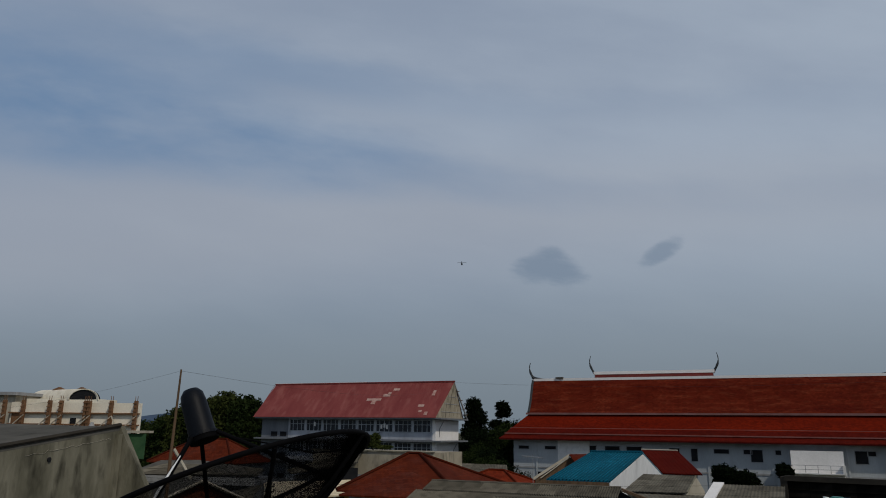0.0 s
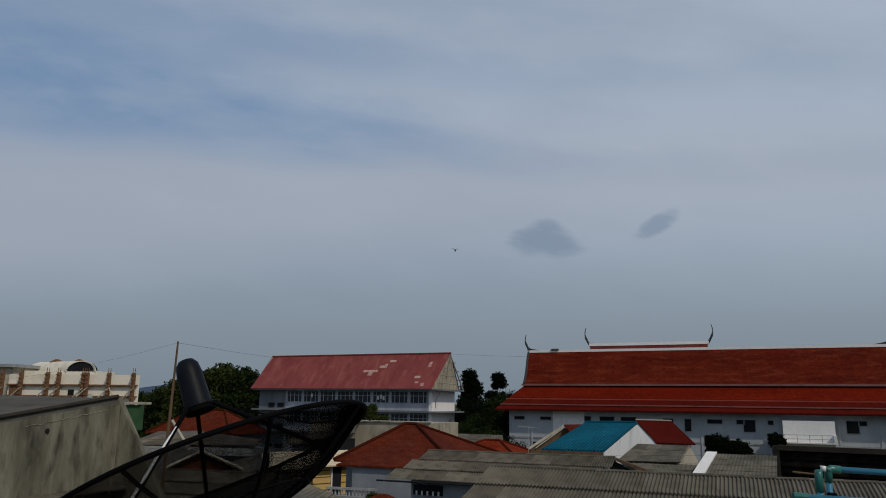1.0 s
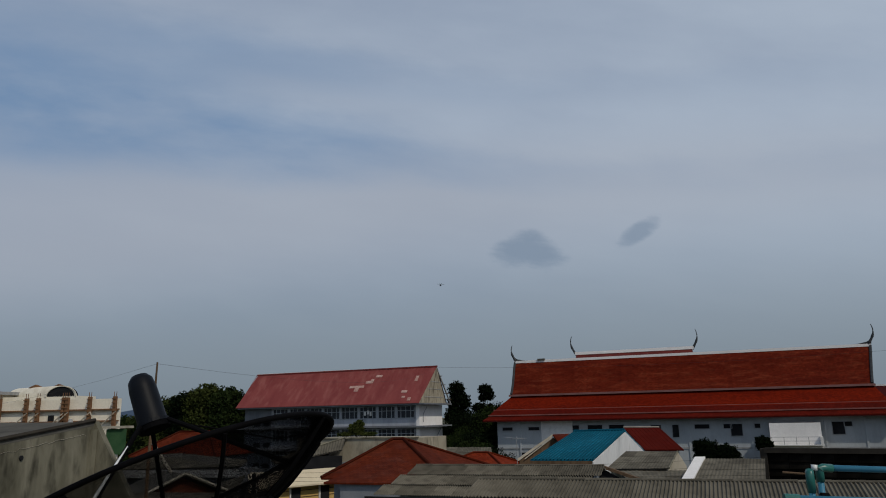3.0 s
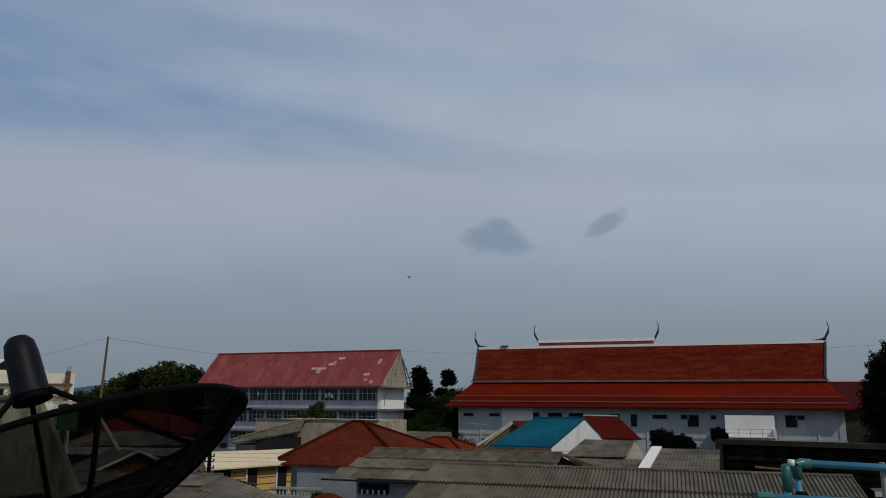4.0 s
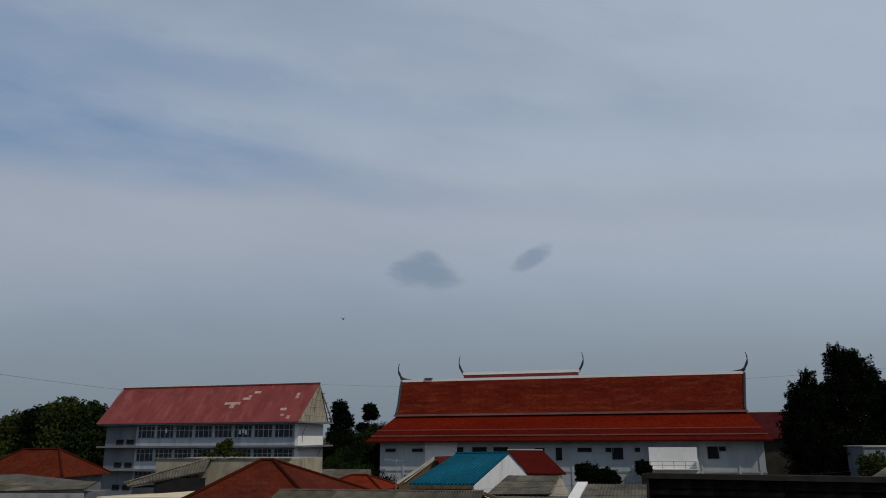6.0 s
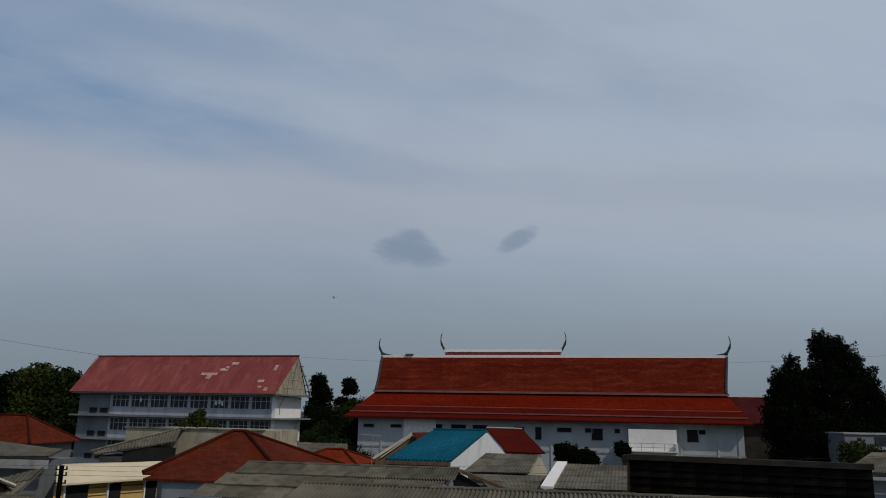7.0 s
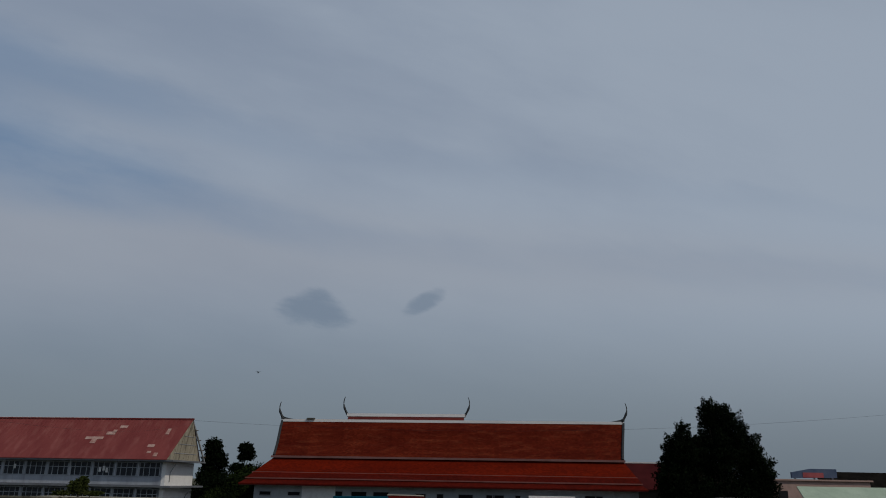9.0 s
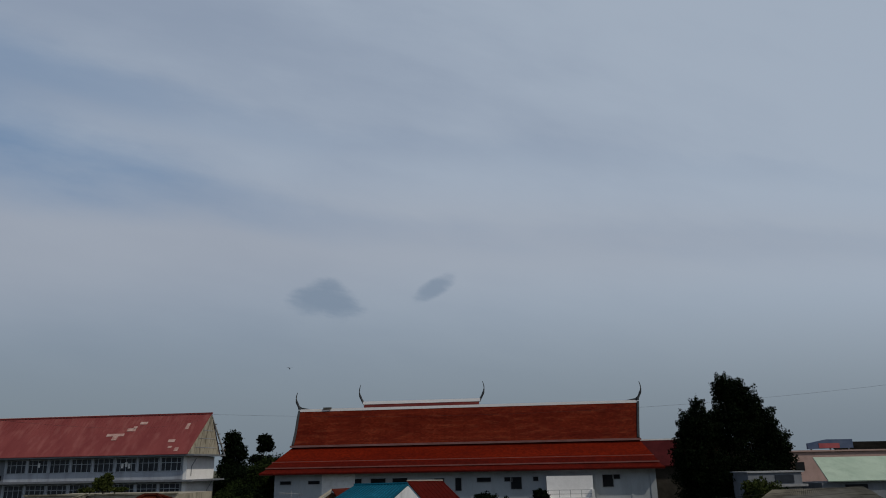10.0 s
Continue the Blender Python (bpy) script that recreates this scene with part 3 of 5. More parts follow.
# ---- school ----
def build_school():
    s = thing("school_building", -38.6, 113.0, 0, -20.5, "three-storey school with faded red sheet roof and long window bands", "school")
    L, W = 30.5, 9.0
    part("wall", boxed(0.4, L - 0.9, 1.2, 7.8, 0, 9.3), "school_wall_shade", s, "white plastered wall")
    part("back_part", boxed(0.36, 5.4, 1.1, 7.9, 0, 9.3), "grey_wall", s, "dull grey stair block")
    for z in (9.36, 6.36, 3.3):
        part("slab", boxed(-0.2, L + 0.9, 0.0, W, z - 0.10, z + 0.10), "grey_wall", s, "thin concrete sun shelf")
    # end wall coloured whiter than the front to paint the sunlight on it
    part("end_wall", boxed(L - 0.96, L - 0.45, 1.15, 8.6, 0, 9.22), "ridge_white", s, "white end wall, sunlight put into its colour")
    for z in (6.5, 3.44, 0.5):
        part("parapet", boxed(5.4, L - 0.9, 1.08, 1.2, z, z + 0.95), "school_wall_shade", s)
        for k in range(8):
            u0 = 5.55 + k * 3.0
            win = part("window", boxed(u0 + 0.12, u0 + 2.78, 1.12, 1.2, z + 1.02, z + 2.62), "glass", s, "dark glass window band")
            bm = bmesh.new()
            for q in (0.12, 0.66, 1.42, 2.18, 2.72):
                box(bm, u0 + q, u0 + q + 0.06, 1.06, 1.12, z + 1.0, z + 2.64)
            for zz in (1.0, 1.98, 2.58):
                box(bm, u0 + 0.12, u0 + 2.78, 1.065, 1.115, z + zz, z + zz + 0.06)
            part("window_frame", bm, "frame", win)
            part("pier", boxed(u0 - 0.14, u0 + 0.12, 1.0, 1.2, z + 0.95, z + 2.75), "school_wall_shade", s)
        for u0 in (2.2, 3.9):
            part("window", boxed(u0, u0 + 1.15, 1.04, 1.1, z + 0.2, z + 0.85), "dark", s)
    # broken and curtained panes; the light they catch is painted as white
    for u0, zz in ((21.4, 7.95), (21.9, 8.1), (22.3, 7.9), (10.0, 8.2)):
        part("pane", boxed(u0, u0 + 0.3, 1.03, 1.06, zz, zz + 0.55), "trim_white", s, "pale pane")
    # roof
    q = [((-0.5, -0.1, 9.5), (L + 0.1, -0.1, 9.5), (L + 0.75, 4.5, 14.55), (-0.1, 4.5, 14.55)), ((L + 0.1, W + 0.1, 9.5), (-0.5, W + 0.1, 9.5), (-0.1, 4.5, 14.55), (L + 0.75, 4.5, 14.55))]
    roof = part("roof", uv_roof(bmesh.new(), q, 0.06), "school_roof", s, "faded pinkish-red corrugated roof")
    part("ridge_cap", boxed(-0.2, L + 0.8, 4.35, 4.65, 14.5, 14.68), "ridge_red", s)
    part("ridge_flashing", boxed(-0.1, L * 0.55, 4.40, 4.60, 14.68, 14.74), "ridge_white", s, "pale ridge flashing")
    bm = bmesh.new()
    for k in range(int(L / 0.5)):
        u = -0.3 + k * 0.5
        prism(bm, [(0, 9.515), (4.45, 14.555), (4.45, 14.595), (0, 9.555)], "x", u, u + 0.07)
    part("sheet_ribs", bm, "school_roof", roof)
    for u, t0, w, t1 in ((18.3, 0.46, 2.4, 0.52), (19.3, 0.36, 0.7, 0.46), (20.7, 0.58, 1.2, 0.65), (22.0, 0.75, 1.0, 0.81), (28.6, 0.60, 0.45, 0.74), (27.2, 0.28, 0.9, 0.34), (28.6, 0.06, 0.5, 0.14), (21.4, 0.62, 0.5, 0.70), (27.6, 0.14, 0.5, 0.18)):
        a = lambda t: (-0.1 + 4.6 * t, 9.5 + 5.05 * t)
        (v0, z0), (v1, z1) = a(t0), a(t1)
        part("patch_sheet", prism(bmesh.new(), [(v0, z0 + 0.03), (v1, z1 + 0.03), (v1, z1 + 0.075), (v0, z0 + 0.075)], "x", u, u + w), "school_pale", roof, "pale replaced roof sheet")
    # ragged gable end
    part("gable_board", slab_poly(bmesh.new(), [(L + 0.02, 0.15, 9.5), (L + 0.02, 8.85, 9.5), (L + 0.62, 4.5, 14.36)], 0.08), "block_concrete", s, "weathered peeling gable boards")
    for k in range(5):
        v = 1.6 + k * 1.3
        top = 9.6 + (4.2 * (1 - abs(v - 4.5) / 4.0))
        part("gable_stud", tubed([(L + 0.07, v, 9.55), (L + 0.07 + 0.124 * (top - 9.5), v, top)], 0.05, 5), "wood", s)
    for z in (10.3, 11.4, 12.4):
        half = 3.7 * (1 - (z - 9.5) / 4.6)
        part("gable_rail", tubed([(L + 0.09 + 0.124 * (z - 9.5), 4.5 - half, z), (L + 0.09 + 0.124 * (z - 9.5), 4.5 + half, z)], 0.05, 5), "slab", s)
    part("rake_board", prism(bmesh.new(), [(4.5, 14.4), (9.2, 9.35), (9.2, 9.6), (4.5, 14.7)], "x", L + 0.55, L + 0.7), "slab", s)
    for k, z in enumerate((13.2, 12.0, 10.8, 10.0)):
        v = 4.5 + (14.45 - z) / 5.05 * 4.7
        part("broken_batten", boxed(L + 0.2, L + 1.0, v - 0.05, v + 0.05, z, z + 0.09), "wood", s)
    for v, z in ((2.2, 8.0), (6.8, 5.1)):
        part("drain_pipe", tubed([(L - 0.38, v, z - 1.1), (L - 0.38, v, z), (L + 0.2, v, z + 1.0)], 0.05), "slab", s)


# ---- trees ----
def crown(name, blobs, count, size, material, parent, seed):
    rng = np.random.default_rng(seed)
    vol = np.array([b[3] * b[4] * b[5] if len(b) > 4 else b[3] ** 3 for b in blobs])
    pick = rng.choice(len(blobs), count, p=vol ** 0.75 / (vol ** 0.75).sum())
    d = rng.normal(size=(count, 3))
    d /= np.linalg.norm(d, axis=1)[:, None]
    rad = rng.uniform(0.15, 1.0, count) ** 0.5
    lump = 1 + 0.22 * np.sin(d[:, 0] * 7 + pick) * np.sin(d[:, 1] * 6 + 2 * pick) + 0.12 * np.sin(d[:, 2] * 13 + pick * 3)
    r = np.array([b[3:6] if len(b) > 4 else (b[3],) * 3 for b in blobs])[pick]
    c = np.array([b[:3] for b in blobs])[pick] + d * r * (rad * lump)[:, None]
    a = rng.normal(size=(count, 3))
    a /= np.linalg.norm(a, axis=1)[:, None]
    b = np.cross(a, rng.normal(size=(count, 3)))
    b /= np.linalg.norm(b, axis=1)[:, None]
    s = size * rng.uniform(0.6, 1.4, count)[:, None]
    v = np.stack([c - a * s, c - b * s * 0.45, c + a * s, c + b * s * 0.45], 1).reshape(-1, 3)
    me = bpy.data.meshes.new(name)
    me.from_pydata(v.tolist(), [], np.arange(4 * count).reshape(-1, 4).tolist())
    me.materials.append(M[material])
    ob = new(name, me)
    ob.parent = parent
    return ob


def tree(x, y, blobs, trunk_h, trunk_r, count, size, material, label, seed, category="tree", name="tree"):
    """blobs in the tree's own space, z from its foot."""
    t = thing(name, x, y, 0, 0, label, category)
    part("trunk", tubed([(0, 0, -0.1), (0.1, 0.05, trunk_h * 0.5), (0.05, -0.1, trunk_h)], [trunk_r, trunk_r * 0.75, trunk_r * 0.5]), "bark", t)
    for b in blobs[:7]:
        z0 = min(trunk_h, b[2] * 0.7)
        part("limb", tubed([(0.05, 0, z0), (b[0] * 0.5, b[1] * 0.5, z0 + (b[2] - z0) * 0.6), (b[0], b[1], b[2])], [trunk_r * 0.45, trunk_r * 0.3, 0.03], 6), "bark", t)
    crown("crown", blobs, count, size, material, t, seed)
    return t


def build_trees():
    # large dark tree beside the hall
    tree(43.7, 71.0, [(-3.2, 0, 12.0, 0.75, 0.9, 1.6), (-4.0, 0, 10.3, 1.5, 1.7, 2.0), (-4.7, 0, 8.0, 1.6, 1.8, 2.3), (-0.3, 0, 14.2, 0.95, 1.2, 1.5), (1.0, 0, 13.9, 1.3, 1.4, 1.6), (1.9, 0, 12.2, 1.9, 2.0, 2.2), (3.4, 0, 10.7, 1.7, 1.8, 2.0),
                      (4.3, 0, 8.8, 1.8, 2.0, 2.1), (4.5, 0, 7.0, 1.7, 1.9, 2.3), (0.2, 0.4, 10.6, 2.3, 2.6, 2.8), (-2.6, 0.3, 10.3, 1.5, 2.0, 1.9), (-2.4, 0.5, 6.0, 3.0, 3.0, 3.2), (2.2, 0.5, 6.0, 3.5, 3.0, 3.2), (-2.9, 0.2, 2.6, 2.7, 2, 2.6), (3.2, 0.2, 2.4, 3.2, 2, 2.6)],
         5.0, 0.5, 150000, 0.12, "leaf_dark", "large dense dark evergreen tree beside the hall", 3)
    # two tall trees between the school and the hall
    tree(-5.2, 117.0, [(-0.4, 0, 11.6, 1.3, 1.3, 1.3), (0.3, 0, 10.2, 1.3, 1.2, 1.0), (0.9, 0, 9.4, 0.9, 0.9, 0.9), (-0.9, 0, 9.6, 1.0, 1, 1.4), (-0.6, 0, 7.6, 1.8, 1.5, 1.6), (1.0, 0, 6.2, 2.6, 2, 2.2), (0.2, 0, 4.2, 3, 2.2, 2.4)], 8, 0.25, 26000, 0.17, "leaf_dark", "tall dark tree with clumped crown", 5)
    tree(-1.3, 117.5, [(0.1, 0, 11.5, 1.1, 1.0, 0.9), (0.7, 0, 10.7, 0.8, 0.8, 0.9), (-0.3, 0, 10.3, 0.7, 0.7, 0.6), (-0.8, 0, 8.8, 1.3, 1.1, 0.7), (0.9, 0, 8.6, 0.5, 0.6, 0.9), (-0.2, 0, 7.2, 1.6, 1.4, 1.5), (0.6, 0, 4.6, 3, 2.2, 2.6)], 9, 0.2, 20000, 0.17, "leaf_dark", "tall slim dark tree with clumped crown", 6)
    # wood behind the school
    for k, (x, y, z, r, seed) in enumerate(((-49.5, 128, 14.0, 3.6, 11), (-45.5, 127, 13.3, 3.2, 12), (-53.5, 129, 12.8, 3.2, 13), (-57.0, 130, 12.0, 3.4, 14), (-61.0, 133, 10.6, 3.6, 15), (-41.5, 129, 12.6, 3.0, 16), (-66.0, 140, 9.8, 4.0, 17), (-72.0, 142, 9.0, 4.0, 18), (-79.0, 145, 8.4, 4.4, 19))):
        top = z - r * 0.9
        tree(x, y, [(0, 0, top, r, r, r * 0.85), (r * 0.6, 0, top - 0.2 * r, r * 0.5, r * 0.5, r * 0.5), (-r * 0.7, 0, top - 0.3 * r, r * 0.5, r * 0.5, r * 0.5), (0.2 * r, 0, top + 0.45 * r, r * 0.45, r * 0.45, r * 0.42), (-0.3 * r, 0, top + 0.3 * r, r * 0.4, r * 0.4, r * 0.4),
                    (0.2, -0.5, top - 1.1 * r, r * 1.25, r, r), (0, -0.8, top - 2.0 * r, r * 1.3, r, r)], z * 0.6, 0.3, 22000, 0.26, ("leaf", "leaf_mid", "leaf_dark")[k % 3], "broad green tree behind the school", seed)
    # shrubs
    for x, y, z, r, mat, seed in ((-2.6, 104.0, 4.6, 2.4, "leaf_mid", 21), (0.4, 100.0, 3.4, 2.6, "leaf_dark", 22), (-5.0, 107.5, 5.2, 2.0, "leaf_mid", 23), (24.4, 91.0, 4.5, 1.4, "leaf_dark", 24), (26.6, 90.5, 3.9, 1.2, "leaf_dark", 25), (30.6, 90.0, 4.7, 0.8, "leaf_dark", 26),
                                  (-3.6, 111.0, 6.3, 2.5, "leaf_mid", 27), (42.0, 64.6, 6.0, 1.7, "leaf", 28), (44.0, 64.0, 5.0, 1.8, "leaf_mid", 29), (38.6, 66.5, 4.4, 1.6, "leaf_dark", 30)):
        tree(x, y, [(0, 0, z - r, r, r, r), (r * 0.6, 0, z - r * 1.2, r * 0.7, r * 0.7, r * 0.7), (-r * 0.5, 0, z - r * 0.6, r * 0.5, r * 0.5, r * 0.55)], z * 0.5, 0.1, 9000, 0.13, mat, "dense green shrub beside the buildings", seed, "shrub", "shrub")
    for x, y, z, r, seed in ((-4.2, 113.0, 8.2, 2.6, 41), (-1.4, 113.5, 8.6, 2.4, 42), (-6.4, 113.5, 7.0, 2.4, 43), (0.8, 114.5, 9.6, 2.2, 44), (-3.0, 107.0, 5.6, 2.2, 45)):
        tree(x, y, [(0, 0, z - r, r, r, r), (r * 0.6, 0, z - r * 1.5, r * 0.8, r * 0.8, r), (-r * 0.6, 0, z - r * 1.4, r * 0.8, r * 0.8, r), (0, 0, z - 2.2 * r, r * 1.2, r, r)], z * 0.5, 0.12, 12000, 0.17, "leaf_dark" if seed % 2 else "leaf_mid", "dark bushy tree between the school and the hall", seed)
    # far belt of woods
    bl = []
    rng = random.Random(9)
    for k in range(150):
        x = -260 + 520 * k / 149 + rng.uniform(-2, 2)
        bl.append((x, 210 + rng.uniform(-12, 12), rng.uniform(1.0, 2.6), 4.5, 4, rng.uniform(3.0, 4.6)))
    t = crown("far_woods", bl, 60000, 0.6, "leaf_mid", None, 77)
    tagged(t, "distant belt of green woods", "woods", kind="stuff")


# ---- houses ----
def gable_house(name, x, y, rz, L, W, z_eave, z_ridge, roof_mat, wall_mat, label, over=0.5, roof_label="", z_low=0.0, rake=0.0):
    """Ridge along x from 0 to L, front eave at y 0, back at W."""
    t = thing(name, x, y, 0, rz, label, "house")
    part("wall", prism(bmesh.new(), [(over, z_low), (over, z_eave - 0.05), (W / 2, z_ridge - 0.22), (W - over, z_eave - 0.05), (W - over, z_low)], "x", over + rake, L - over), wall_mat, t)
    q = [((0, 0, z_eave), (L, 0, z_eave), (L, W / 2, z_ridge), (rake, W / 2, z_ridge)), ((L, W, z_eave), (0, W, z_eave), (rake, W / 2, z_ridge), (L, W / 2, z_ridge))]
    part("roof", uv_roof(bmesh.new(), q, 0.1), roof_mat, t, roof_label)
    return t


def hip_house(name, x, y, rz, L, W, z_eave, z_ridge, inset, roof_mat, wall_mat, label, over=0.6, shift=0.0, base=0.0, size=1.0):
    t = thing(name, x, y, base, rz, label, "house", size=size)
    a, b, m = inset + shift, L - inset + shift, W / 2
    q = [((0, 0, z_eave), (L, 0, z_eave), (b, m, z_ridge), (a, m, z_ridge)), ((L, W, z_eave), (0, W, z_eave), (a, m, z_ridge), (b, m, z_ridge)),
         ((L, 0, z_eave), (L, W, z_eave), (b, m, z_ridge)), ((0, W, z_eave), (0, 0, z_eave), (a, m, z_ridge))]
    part("roof", uv_roof(bmesh.new(), q, 0.1), roof_mat, t, "hipped tile roof")
    part("wall", boxed(over, L - over, over, W - over, 0, z_eave - 0.02), wall_mat, t)
    bm = bmesh.new()
    for p, r in (((0, 0), a), ((0, W), a), ((L, 0), b), ((L, W), b)):
        tube(bm, [(p[0], p[1], z_eave + 0.05), (r, m, z_ridge + 0.05)], 0.11, 6)
    tube(bm, [(a, m, z_ridge + 0.05), (b, m, z_ridge + 0.05)], 0.12, 6)
    part("ridge_tiles", bm, roof_mat, t)
    return t


def sheet_roof(name, x, y, rz, L, depth, z_ridge, drop, rows, pitch, amp, cols, label, back=3.0, wall=None, skew=0.0):
    """Overlapping corrugated sheets that fall from the ridge at y 0 towards -y; a plain back slope."""
    t = thing(name, x, y, 0, rz, label, "roof")
    run = depth / rows
    w = L / cols
    w = round(w / pitch) * pitch
    meshes = {}
    for r in range(rows):
        y1, z1 = -r * run, z_ridge - drop * r / rows
        y0, z0 = -(r + 1) * run - 0.12, z_ridge - drop * (r + 1) / rows - drop / depth * 0.12
        for c in range(cols):
            key = r
            if key not in meshes:
                ob = part("sheet", wave_sheet(0, w + pitch * 0.5, y0, z0 + 0.085, y1, z1 + 0.015, pitch, amp), "fibre", t, smooth=False)
                meshes[key] = ob.data
            else:
                ob = new("sheet", meshes[key])
                ob.parent = t
            jit = random.Random(r * 97 + c * 13 + int(x * 7))
            ob.matrix_basis = pose(c * w + skew * r, jit.uniform(-0.03, 0.03), 0.004 * (c % 2) + jit.uniform(0, 0.01), 0, 0, jit.uniform(-0.12, 0.12))
    top = cols * w
    part("back_slope", slab_poly(bmesh.new(), [(0, 0, z_ridge), (top, 0, z_ridge), (top, back, z_ridge - drop * back / depth), (0, back, z_ridge - drop * back / depth)], 0.03), "fibre_far", t)
    n = int(top / 0.9)
    cap = None
    for k in range(n):
        if cap is None:
            ob = part("ridge_cap", tubed([(0, 0, z_ridge + 0.03), (top / n + 0.06, 0, z_ridge + 0.045)], 0.055, 8), "fibre", t)
            cap = ob.data
        else:
            ob = new("ridge_cap", cap)
            ob.parent = t
        ob.matrix_basis = pose(k * top / n, 0, 0)
    if wall:
        part("wall", prism(bmesh.new(), [(-depth + 0.5, 0), (-depth + 0.5, z_ridge - drop - 0.05), (0, z_ridge - 0.12), (back - 0.3, z_ridge - drop * back / depth - 0.12), (back - 0.3, 0)], "x", 0.35, top - 0.35), wall, t)
    return t


def wave_quad(parent, ll, lr, ur, ul, cols, rows, amp=0.022, pitch=0.2):
    """Corrugated sheets laid over a four-sided slope; waves run up the slope."""
    ll, lr, ur, ul = (Vector(v) for v in (ll, lr, ur, ul))
    nrm = (lr - ll).cross(ul - ll).normalized()
    if nrm.z < 0:
        nrm = -nrm

    def at(a, b):
        return ll.lerp(lr, a).lerp(ul.lerp(ur, a), b)

    width = (lr - ll).length
    for r in range(rows):
        for c in range(cols):
            a0, a1, b0, b1 = c / cols, (c + 1) / cols, r / rows, (r + 1) / rows
            n = max(6, int(width / cols / pitch * 4))
            V, F = [], []
            lift = amp * (0.5 * ((c + r) % 2) + 0.3 * ((r * 7 + c * 3) % 3))
            for b, up in ((b0 - 0.02, 1.4 * amp + lift), (b1, 0.0 + lift)):
                for dz in (0, -0.012):
                    for i in range(n + 1):
                        a = a0 + (a1 - a0) * i / n
                        V.append(at(a, b) + nrm * (up + dz + amp * math.sin(a * width / pitch * math.tau)))
            m = n + 1
            for i in range(n):
                F += [(i, i + 1, 2 * m + i + 1, 2 * m + i), (m + i + 1, m + i, 3 * m + i, 3 * m + i + 1), (i + 1, i, m + i, m + i + 1)]
            me = bpy.data.meshes.new("sheet")
            me.from_pydata([tuple(v) for v in V], [], F)
            me.materials.append(M["fibre"])
            ob = new("sheet", me)
            ob.parent = parent


def build_houses():
    # long fibre-cement roofs close by
    near = sheet_roof("sheet_roof_house", -0.2, 28.4, -16.3, 13.1, 6.6, 5.41, 1.8, 4, 0.1215, 0.030, 12, "long weathered grey corrugated fibre-cement roof", 4.0, "blue_wall")
    mid = sheet_roof("sheet_roof_house", -4.0, 43.0, -16.3, 10.2, 3.6, 5.02, 1.22, 3, 0.1275, 0.030, 10, "weathered grey corrugated roof over a pale blue wall", 4.5, "blue_wall", -0.42)
    part("window", boxed(0.5, 2.1, -3.16, -3.09, 3.05, 3.55), "dark", mid, "dark louvred opening")
    for k in range(5):
        part("bottle", tubed([(0.7 + k * 0.3, -3.2, 3.05), (0.7 + k * 0.3, -3.2, 3.25)], 0.05, 6), "trim_white", mid)
    part("awning", boxed(2.6, 7.0, -4.2, -3.1, 2.3, 2.4), "dark", mid)
    part("doorway", boxed(2.8, 4.4, -3.16, -3.09, 0.3, 2.25), "dark", mid, "open doorway, inner shade as a dark panel")
    part("gutter", tubed([(-1.3, -3.75, 3.72), (9.0, -3.75, 3.72)], 0.05, 6), "dark", mid)
    # black tiled wall of courses
    b = thing("tiled_gable", 17.2, 50.0, 0, -31, "blackened wall of dark tile courses with a coping", "wall")
    L = 12.7
    part("wall", boxed(0, L, 0.25, 6.0, 0, 5.0), "black_tile", b)
    part("coping", boxed(-0.1, L + 0.1, -0.06, 0.5, 5.0, 5.3), "grime_and_shade", b, "grimy concrete coping")
    part("end_post", boxed(-0.35, 0.05, 0, 0.6, 0, 5.25), "grime_and_shade", b)
    for r in range(10):
        for c in range(10):
            if r == 0 and c == 0:
                ob = part("tile_board", prism(bmesh.new(), [(0.05, 0), (0.24, 0), (0.24, 0.5), (0.16, 0.5)], "x", 0.01, L / 10 - 0.01), "black_tile", b)
                board = ob.data
            else:
                ob = new("tile_board", board)
                ob.parent = b
            ob.matrix_basis = pose(c * L / 10, 0, 4.5 - r * 0.44)
    part("roof", slab_poly(bmesh.new(), [(-0.1, 0.5, 5.28), (L, 0.5, 5.28), (L, 6, 4.9), (-0.1, 6, 4.9)], 0.1), "black_tile", b)
    # teal roofed house
    t = thing("teal_house", 2.88, 58.0, 0, 0, "small white house with bright teal tiled gable roof", "house")
    ll, lr, tr, tl = Vector((0, 0, 4.38)), Vector((4.41, -1.0, 4.36)), Vector((7.69, 4.0, 6.27)), Vector((3.81, 5.4, 6.22))
    fall = Vector((2.13, 4.0, -1.77))
    roof = part("roof", uv_roof(bmesh.new(), [(ll, lr, tr, tl)], 0.09), "teal", t, "bright teal tile roof")
    part("back_roof", uv_roof(bmesh.new(), [(tr + fall, tl + fall, tl, tr)], 0.09), "teal", t)
    part("gable_wall", slab_poly(bmesh.new(), [lr + Vector((-0.1, 0.1, -0.12)), tr + Vector((-0.1, 0.05, -0.14)), tr + fall + Vector((-0.12, 0, -0.1)), (9.6, 7.9, 0), (4.4, -0.9, 0)], 0.2), "white", t, "white plastered gable wall")
    part("front_wall", slab_poly(bmesh.new(), [ll + Vector((0.2, 0.35, -0.1)), lr + Vector((-0.1, 0.3, -0.1)), (4.3, -0.7, 0), (0.2, 0.35, 0)], 0.15), "wood", t, "shaded brown timber front")
    part("fascia", slab_poly(bmesh.new(), [ll + Vector((0, 0.02, -0.1)), lr + Vector((0, 0.02, -0.1)), lr + Vector((0, 0.02, -0.34)), ll + Vector((0, 0.02, -0.34))], 0.05), "wood", t)
    part("verge_board", tubed([lr + Vector((0.03, 0, -0.02)), tr + Vector((0.03, 0, 0.0))], 0.07, 6), "teal", t)
